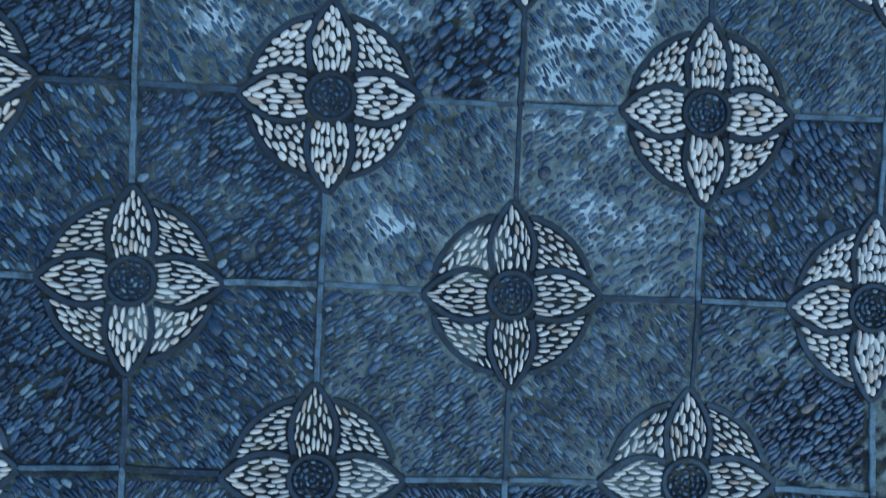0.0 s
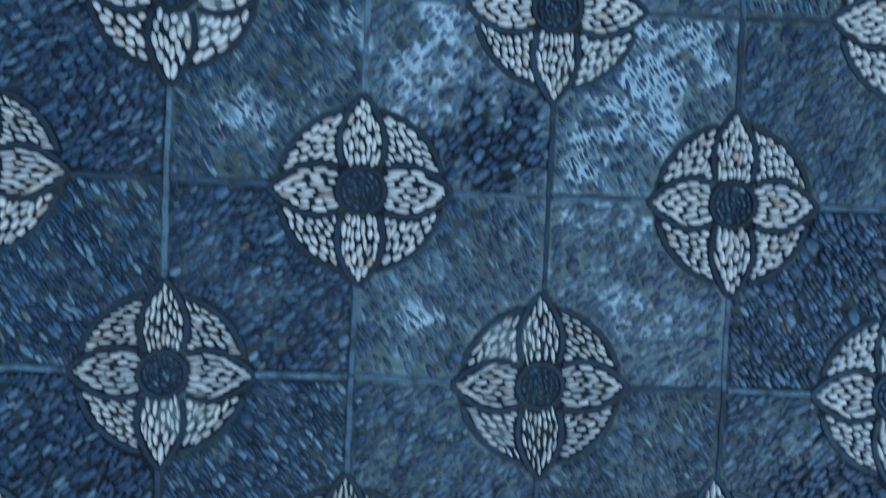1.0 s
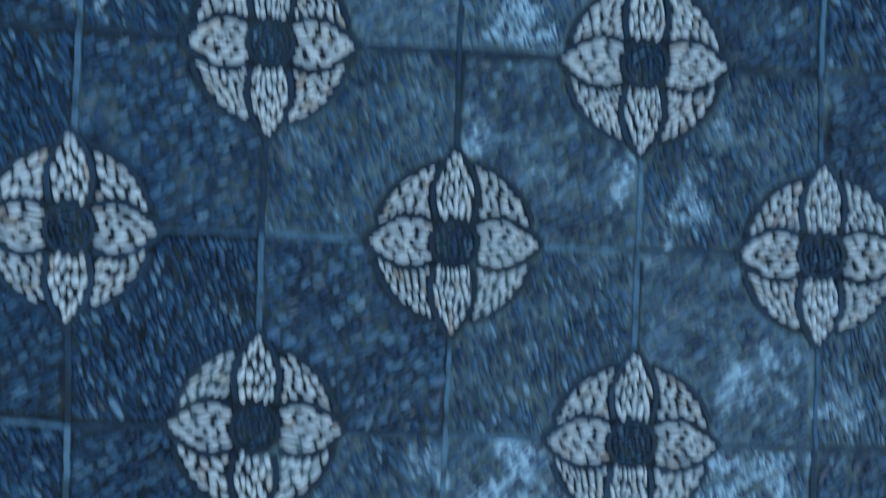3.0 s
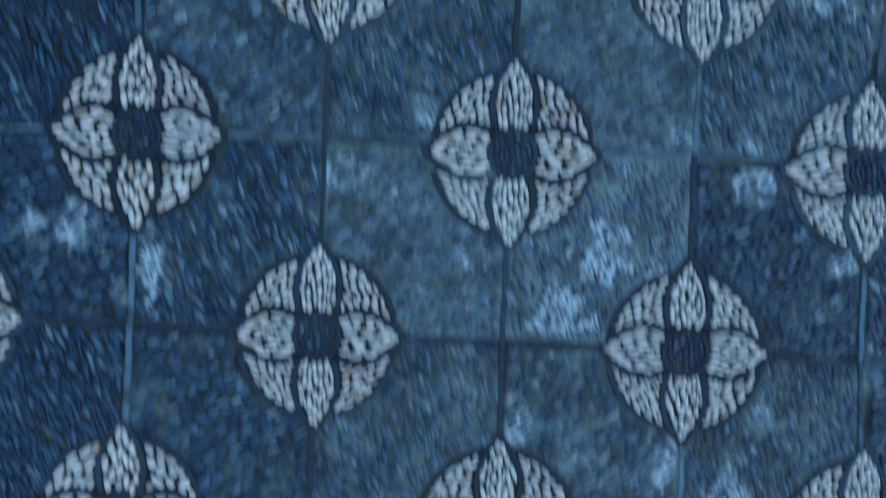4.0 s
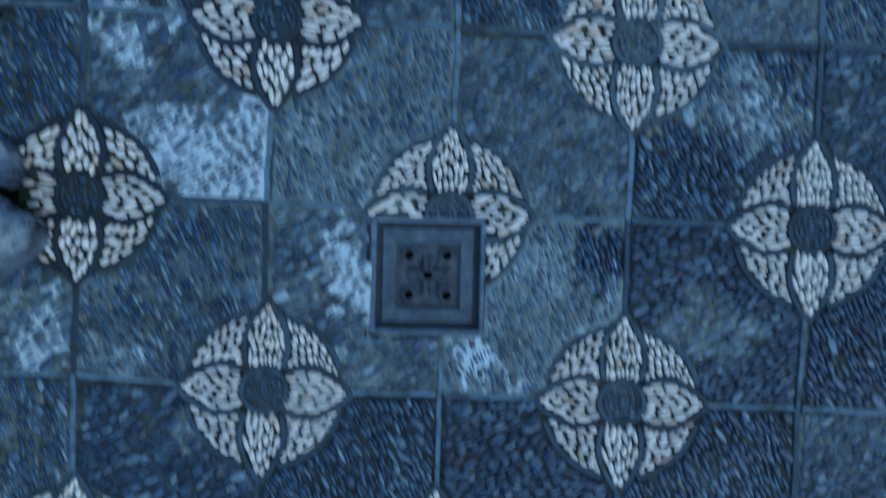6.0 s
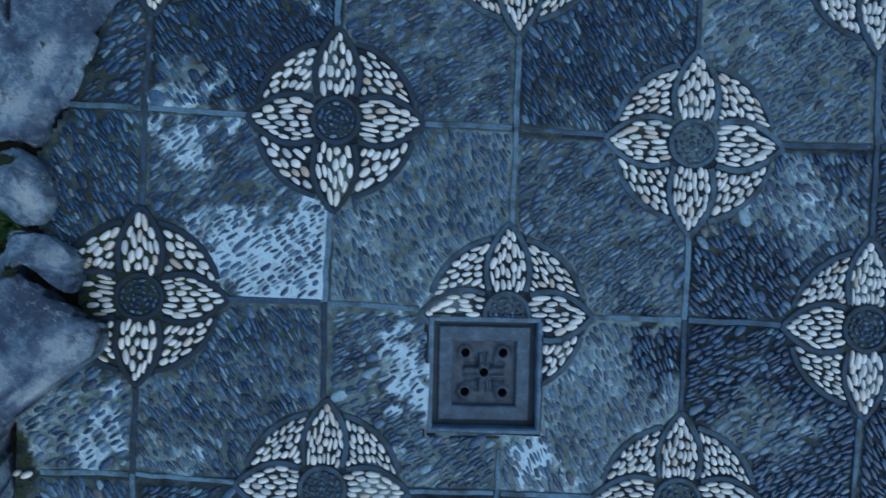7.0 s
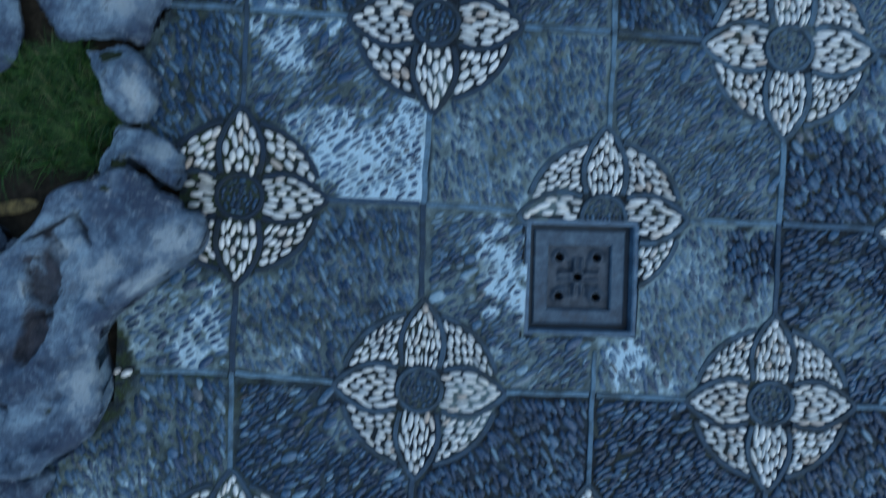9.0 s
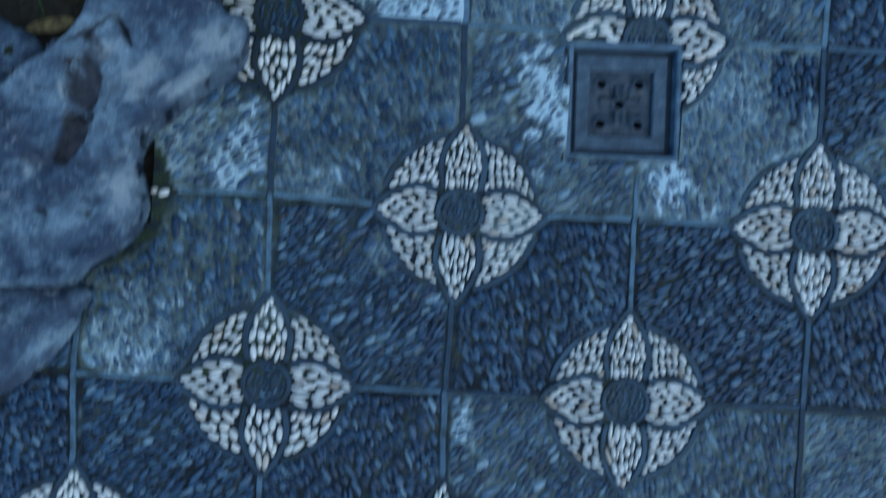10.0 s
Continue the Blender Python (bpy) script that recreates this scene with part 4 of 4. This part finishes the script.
def build_flower(full=1.0, slim=1.0, coarse=1.0):
    """One medallion at the origin: ring, centre stones, four pointed petals and four corner petals."""
    flower = tagged(new("flower_medallion"), "pebble mosaic flower of white stones with dark slate outlines", "mosaic flower", "flower medallions of the pavement")
    t = np.linspace(0, 2 * math.pi, 40, endpoint=False)
    part("centre_ring", mesh_of("centre_ring", *sweep(np.stack([np.cos(t), np.sin(t)], 1) * RING, 0.0120, -0.012, 0.0014, True), OUTLINE), flower, "dark slate ring")
    verts, faces = [], []
    for r, n in ((0.045, 13), (0.030, 9), (0.0165, 6), (0.004, 2)):
        for k in range(n):
            a = 2 * math.pi * (k + RNG.uniform(-0.25, 0.25)) / n + r * 40
            size = (min(0.9 * math.pi * r / n, 0.012) * RNG.uniform(0.75, 1.1) if r > 0.01 else 0.007, 0.0048 * RNG.uniform(0.7, 1.15), 0.0075 + RNG.uniform(0, 0.004))
            m = pose(r * math.cos(a), r * math.sin(a), BASE, 0, 0, math.degrees(a) + 90 + RNG.uniform(-28, 28)) @ Matrix.Diagonal((*size, 1))
            faces += pebble_faces(len(verts))
            verts += [tuple(m @ Vector(v)) for v in SHAPES[RNG.integers(len(SHAPES))]]
    part("flower_centre", mesh_of("flower_centre", verts, faces, DARK_SLATE), flower, "dark slate pebbles set on edge in rings", "stuff").color = (1, 1, 1, 0)
    for q in range(4):
        level = q % 2 == 1
        turn = Matrix.Rotation(q * math.pi / 2, 4, "Z")
        verts, faces = [], []
        for side in (-1, 1):
            v, f = sweep(petal_outline(level, side), STRIP_W * RNG.uniform(0.85, 1.05), -0.012, 0.0012 + 0.0008 * (side > 0))
            faces += [tuple(len(verts) + k for k in face) for face in f]
            verts += v
        petal = part("petal", mesh_of("petal", verts, faces, OUTLINE), flower, "pointed petal of white pebbles in a slate outline")
        petal.matrix_basis = turn
        pts = samples(lambda x, y: (np.abs(x) < petal_width(y, level) - STRIP_W * 0.55) & (y > 0.05) & (np.hypot(x, y) > RING + STRIP_W * 0.55), 24000, 0.25)
        stones = pack(pts, math.pi / 2, 0.0400 * coarse, 0.0150 * coarse, 3)
        for row in stones:
            wide = float(petal_width(row[1], level)) + 1e-4
            slope = float(petal_width(row[1] + 0.006, level) - petal_width(row[1] - 0.006, level)) / 0.012
            row[4] = math.atan2(1.0, max(-0.55, min(0.55, row[0] / wide * slope)))
        for me, m in stones_at(stones, WHITE_MESHES, 0.91 * full, slim):
            part("pebble", me, petal).matrix_basis = m
        # corner petal between this axis and the next, counter-clockwise
        a0, a1 = radians(90 + 13), radians(180 - 15)
        if level:
            a0, a1 = radians(90 + 15), radians(180 - 13)
        t = np.linspace(a0, a1, 18)
        corner = part("corner_petal", mesh_of("corner_petal", *sweep(np.stack([np.cos(t), np.sin(t)], 1) * ARC, STRIP_W, -0.012, 0.0009), OUTLINE), flower, "rounded corner petal of white pebbles")
        corner.matrix_basis = turn

        def in_corner(x, y):
            r = np.hypot(x, y)
            gap = STRIP_W * 0.6
            return (x < 0) & (y > 0) & (r < ARC - gap) & (r > RING + gap) & (-x > petal_width(y, level) + gap) & (y > petal_width(-x, not level) + gap)

        pts = samples(in_corner, 30000, 0.21)
        stones = pack(pts, radians(45 + RNG.normal(0, 12)), 0.0360 * coarse, 0.0160 * coarse, 3)
        for row in stones:
            row[2] *= 0.94
        for me, m in stones_at(stones, WHITE_MESHES, 0.90 * full, slim):
            part("pebble", me, corner).matrix_basis = m
    return flower


def join_stones(flower):
    """For medallions at the far rim: the stones of each petal in one mesh."""
    for petal in [o for o in flower.children if o.children]:
        verts, faces = [], []
        for ob in list(petal.children):
            faces += pebble_faces(len(verts))
            verts += [tuple(ob.matrix_basis @ v.co) for v in ob.data.vertices]
            bpy.data.objects.remove(ob)
        part("stone_filling", mesh_of("stone_filling", verts, faces, WHITE), petal, "", "stuff")
    return flower


def displaced(x, y):
    """Where the drain or the planting bed has taken the place of stones."""
    return bool(in_drain(np.array(x), np.array(y), 0.012)) or bool(in_bed(np.array(x), np.array(y)))


def place_flowers():
    kinds, rim = [build_flower(0.93 if k == 4 else 1.0, {3: 0.74, 4: 1.05}.get(k, 1.0), 1.13 if k == 4 else 1.0) for k in range(5)], join_stones(build_flower())
    worn = {(-3, 9), (-3, 3), (-3, 5), (-2, 2), (-4, 8), (-4, 6)}  # medallions with wide dark joints
    thin = {(0, 0), (-2, 0), (-1, -1), (1, -1), (-3, 1)}  # medallions of slender stones
    used = set()
    for j in range(J0, J1 + 1):
        for i in range(I0, I1 + 1):
            x, y = node(i, j)
            if not is_flower(i, j) or in_bed(np.array(x), np.array(y)):
                continue
            far = x < min(-1.55, -1.3 - 0.36 * y) - 0.25 or x > 1.22 - 0.24 * y or y < -0.6
            k = 4 if (i, j) in worn else 3 if (i, j) in thin else int(RNG.integers(3))
            m = pose(x, y, 0, 0, 0, 180 * int(RNG.integers(2)) + 0.9 + RNG.normal(0, 0.5))
            m = m @ Matrix.Diagonal((*SIZES.get((i, j), (1, 1)), 1, 1))
            source = rim if far else kinds[k]
            flower = copy_thing(source, m) if source in used else source
            flower.matrix_basis = m
            used.add(source)
            pale = OUTLINE_TONE.get((i, j), RNG.uniform(0.2, 0.6))
            for ob in flower.children:
                ob.color = (pale, pale, pale, 0)
            if far or not (abs(x - DRAIN[0]) < 0.4 and abs(y - DRAIN[1]) < 0.4 or x < -1.9):
                continue
            for ob in list(flower.children_recursive):
                if ob.name.startswith("pebble"):
                    at = (m @ ob.parent.matrix_basis @ ob.matrix_basis).translation
                    if displaced(at.x, at.y):
                        bpy.data.objects.remove(ob)
    for source in kinds:
        if source not in used:
            for ob in [*source.children_recursive, source]:
                bpy.data.objects.remove(ob)


place_flowers()


def cut_at_drain():
    """Outlines and centres that reach into the drain's pit end at its edge."""
    bpy.context.view_layer.update()
    for ob in [o for o in scene.objects if o.type == "MESH" and o.name.split(".")[0] in ("petal", "corner_petal", "centre_ring", "flower_centre")]:
        at = ob.matrix_world.translation
        if abs(at.x - DRAIN[0]) > 0.45 or abs(at.y - DRAIN[1]) > 0.45:
            continue
        bm = bmesh.new()
        bm.from_mesh(ob.data)
        bm.transform(ob.matrix_world)
        c, k = math.cos(DRAIN_TURN), math.sin(DRAIN_TURN)
        for half, way in ((DRAIN[2] / 2 + 0.006, (c, k)), (DRAIN[3] / 2 + 0.006, (-k, c))):
            for side in (-half, half):
                bmesh.ops.bisect_plane(bm, geom=[*bm.verts, *bm.edges, *bm.faces], plane_co=(DRAIN[0] + side * way[0], DRAIN[1] + side * way[1], 0), plane_no=(*way, 0))
        gone = [f for f in bm.faces if in_drain(f.calc_center_median().x, f.calc_center_median().y, 0.006)]
        if gone:
            bmesh.ops.delete(bm, geom=gone, context="FACES")
            bm.transform(ob.matrix_world.inverted())
            me = ob.data.copy()
            bm.to_mesh(me)
            ob.data = me
        bm.free()


cut_at_drain()


# ---- slate strips of the square grid ----
# single strips of darker or paler slate, by their lower end
STRIP_OF = {(-4, 8): STRIP_DARK, (-4, 7): STRIP_BLEACHED, (-2, 6): STRIP_BLEACHED, (-1, 6): STRIP_BLEACHED}


def build_strips():
    for i in range(I0, I1 + 1):
        for j in range(J0, J1 + 1):
            for di, dj in ((1, 0), (0, 1)):
                k, l = i + di, j + dj
                if k > I1 or l > J1:
                    continue
                a, b = node(i, j), node(k, l)
                if not is_flower(i, j):
                    a, b = b, a  # a is the medallion's end, b the crossing
                way = (b - a) / np.linalg.norm(b - a)
                start = a + way * (0.238 if di else 0.249)
                end = b - way * (0.0105 if di else -0.0 if l % 2 else 0.0)
                mid = (start + end) / 2
                if in_bed(mid[0], mid[1] + 0.0) or in_bed(mid[0] - 0.08, mid[1]):
                    if in_bed(end[0], end[1]) or in_bed(mid[0], mid[1]):
                        continue
                pts = [start + (end - start) * t for t in np.linspace(0, 1, 7)]
                pts = np.array([p + RNG.normal(0, 0.0011, 2) for p in pts])
                pts = pts[~in_drain(pts[:, 0], pts[:, 1], 0.012)]
                if len(pts) < 3:
                    continue
                high = -0.0004 + RNG.uniform(0, 0.0012) + (0.0006 if di else 0)
                part("slate_strip", mesh_of("slate_strip", *sweep(pts, 0.0152 * RNG.uniform(0.80, 1.10), -0.012, high), STRIP_OF.get((i, j), STRIP_PALE) if dj and l > 4 else STRIP), pavement)


build_strips()


# ---- pebble panels between the strips ----
SINGLE = {(-3, 8), (-4, 8)}


def build_panel(i, j):
    c = [node(i, j), node(i + 1, j), node(i + 1, j + 1), node(i, j + 1)]
    step = 0.0049
    u, v = np.meshgrid(np.arange(0.012, 0.49, step), np.arange(0.012, 0.50, step))
    u, v = (u + RNG.uniform(-0.4, 0.4, u.shape) * step).ravel() / 0.4942, (v + RNG.uniform(-0.4, 0.4, v.shape) * step).ravel() / 0.5017
    ok = (u > 0.026) & (u < 0.974) & (v > 0.026) & (v < 0.974)
    u, v = u[ok, None], v[ok, None]
    p = c[0] * (1 - u) * (1 - v) + c[1] * u * (1 - v) + c[2] * u * v + c[3] * (1 - u) * v
    for k, (a, b) in enumerate(((i, j), (i + 1, j), (i + 1, j + 1), (i, j + 1))):
        if is_flower(a, b):
            q = p - c[k]
            p = p[~in_flower(q[:, 0], q[:, 1], 0.003)]
    p = p[~in_drain(p[:, 0], p[:, 1], 0.014) & ~in_bed(p[:, 0], p[:, 1])]
    if len(p) < 60:
        return
    near = j < 2
    angle = radians((43 if near else 36) if is_flower(i, j) else (-49 if near else -55)) + RNG.normal(0, 0.06)
    tone = int(TONES[j][i - I0])
    size = RNG.uniform(0.94, 1.08) * (1.08 if tone < 2 else 1.0 if tone < 3 else 1.04)
    grain = GRAIN.get((i, j), (1.0, RNG.uniform(0.74, 0.94)))
    stones = pack(p, angle, 0.0310 * size * grain[0], 0.0116 * size * grain[1], 2, True)
    # here and there a larger stone takes the place of its neighbours
    large, free = RNG.random(len(stones)) < 0.045, np.ones(len(stones), bool)
    for k in np.nonzero(large)[0]:
        if free[k]:
            stones[k, 2:4] *= (1.30, 1.75)
            d = stones[:, :2] - stones[k, :2]
            c0, s0 = math.cos(stones[k, 4]), math.sin(stones[k, 4])
            gap = np.hypot((d[:, 0] * c0 + d[:, 1] * s0) / (stones[k, 2] + 0.008), (d[:, 1] * c0 - d[:, 0] * s0) / (stones[k, 3] + 0.0025))
            free &= (gap > 1) | (gap == 0)
    stones = stones[free]
    haze = cement_at(stones[:, 0], stones[:, 1])
    panel = tagged(new("pebble_panel"), TONE_LABEL["1" if tone < 3 else "3" if tone < 5 else "5"], "paving panel", "pebble panels of the pavement", "structure")
    panel.matrix_basis = pose(*(sum(c) / 4), 0)
    back = panel.matrix_basis.inverted()
    verts, faces, film, kinds, singles = [], [], [], [], 0
    for (x, y, a, b, lean), h in zip(stones, haze):
        dark = h < 0.20
        grow = RNG.uniform(0.80, 0.98) if dark else RNG.uniform(0.74, 0.96) if h < 0.34 else RNG.choice([0.64, 0.74, 0.82, 0.88, 0.95]) * RNG.uniform(0.94, 1.04)
        a, b = a * grow * RNG.uniform(0.86, 1.12), min(b * grow * RNG.uniform(0.66, 1.06), a * 0.78)
        m = back @ stone_matrix(x, y, a, b, lean + RNG.normal(0, 0.13) + 0.16 * noise.noise((x * 5, y * 5, 8.1)), RNG.uniform(-0.0002, 0.0014), BASE, 7.0)
        h = float(np.clip(h * 2.2 - 0.85, 0, 0.8) * np.clip(2.6 - 2.4 * h, 0.1, 1))
        if (i, j) in SINGLE and singles < 300:
            ob = part("pebble", (DARK_MESHES if dark else SLATE_MESHES)[RNG.integers(8)], panel)
            ob.matrix_basis, ob.color = m, (1, 1, 1, h)
            singles += 1
        else:
            faces += pebble_faces(len(verts))
            m3, off = np.array(m.to_3x3()), np.array(m.translation)
            verts += (FLAT[RNG.integers(10)] @ m3.T + off).tolist()
            film += [h] * (3 * SIDES + 1)
            kinds += [int(dark)] * (3 * SIDES)
    if verts:
        me = mesh_of("pebbles", verts, faces, SLATE)
        me.materials.append(DARK_SLATE)
        me.polygons.foreach_set("material_index", np.array(kinds, np.int32))
        me.attributes.new("haze", "FLOAT", "POINT").data.foreach_set("value", np.array(film, np.float32))
        part("pebbles", me, panel, "", "stuff").color = (1, 1, 1, 0)


for j in range(J0, J1):
    for i in range(I0, I1):
        build_panel(i, j)


# ---- small litter at the edge ----
def tube(points, radius, sides=5):
    """A thin bent stem along the points."""
    verts, faces = [], []
    for k, p in enumerate(points):
        r = radius * (1 - 0.5 * k / len(points))
        verts += [(p[0], p[1] + r * math.cos(2 * math.pi * q / sides), p[2] + r * math.sin(2 * math.pi * q / sides)) for q in range(sides)]
    for k in range(len(points) - 1):
        faces += [(k * sides + q, k * sides + (q + 1) % sides, (k + 1) * sides + (q + 1) % sides, (k + 1) * sides + q) for q in range(sides)]
    return verts, faces


def twig(x0, y0, x1, y1, bow):
    pts = []
    for t in np.linspace(0, 1, 9):
        pts.append((x0 + (x1 - x0) * t - (y1 - y0) * bow * math.sin(math.pi * t), y0 + (y1 - y0) * t + (x1 - x0) * bow * math.sin(math.pi * t), 0.0085))
    return tagged(new("dry_stem", mesh_of("dry_stem", *tube(pts, 0.0012), STRAW)), "thin dry grass stem lying on the pebbles", "dry stem", "dry stems on the paving")


twig(-2.155, 4.095, -2.075, 4.03, 0.12)
twig(-1.80, 4.41, -1.70, 4.36, 0.05)
twig(-1.99, 3.45, -1.90, 3.47, 0.1)


def leaf(x, y, turn, long, wide, z):
    """A curled dead leaf blade with some thickness."""
    verts, faces = [], []
    for k, t in enumerate(np.linspace(-1, 1, 13)):
        half = wide * (1 - t * t) ** 0.6 + 0.0006
        for q, v in enumerate((-1, -0.4, 0.4, 1)):
            verts.append((t * long, v * half, 0.006 * v * v + 0.004 * t * t))
        for q, v in enumerate((-1, -0.4, 0.4, 1)):
            verts.append((t * long, v * half, 0.006 * v * v + 0.004 * t * t - 0.0012))
    for k in range(12):
        a, b = k * 8, k * 8 + 8
        faces += [(a + q, a + q + 1, b + q + 1, b + q) for q in range(3)] + [(a + 4 + q, b + 4 + q, b + 5 + q, a + 5 + q) for q in range(3)]
        faces += [(a, b, b + 4, a + 4), (a + 3, a + 7, b + 7, b + 3)]
    ob = new("dead_leaf", mesh_of("dead_leaf", verts, faces, STRAW))
    ob.matrix_basis = pose(x, y, z, 0, 0, turn)
    return tagged(ob, "curled yellow-brown dead leaf blade on the soil", "dead leaf")


leaf(-2.630, 3.944, 13, 0.070, 0.019, -0.030)


def loose_pebble(x, y, a, b, turn):
    ob = new("white_pebble", WHITE_MESHES[3])
    ob.matrix_basis = stone_matrix(x, y, a, b, radians(turn), 0.008, -0.006)
    return tagged(ob, "small loose white pebble beside the great rock", "pebble", "loose pebbles by the rock")


loose_pebble(-2.292, 3.508, 0.016, 0.009, 30), loose_pebble(-2.318, 3.512, 0.010, 0.008, 50)
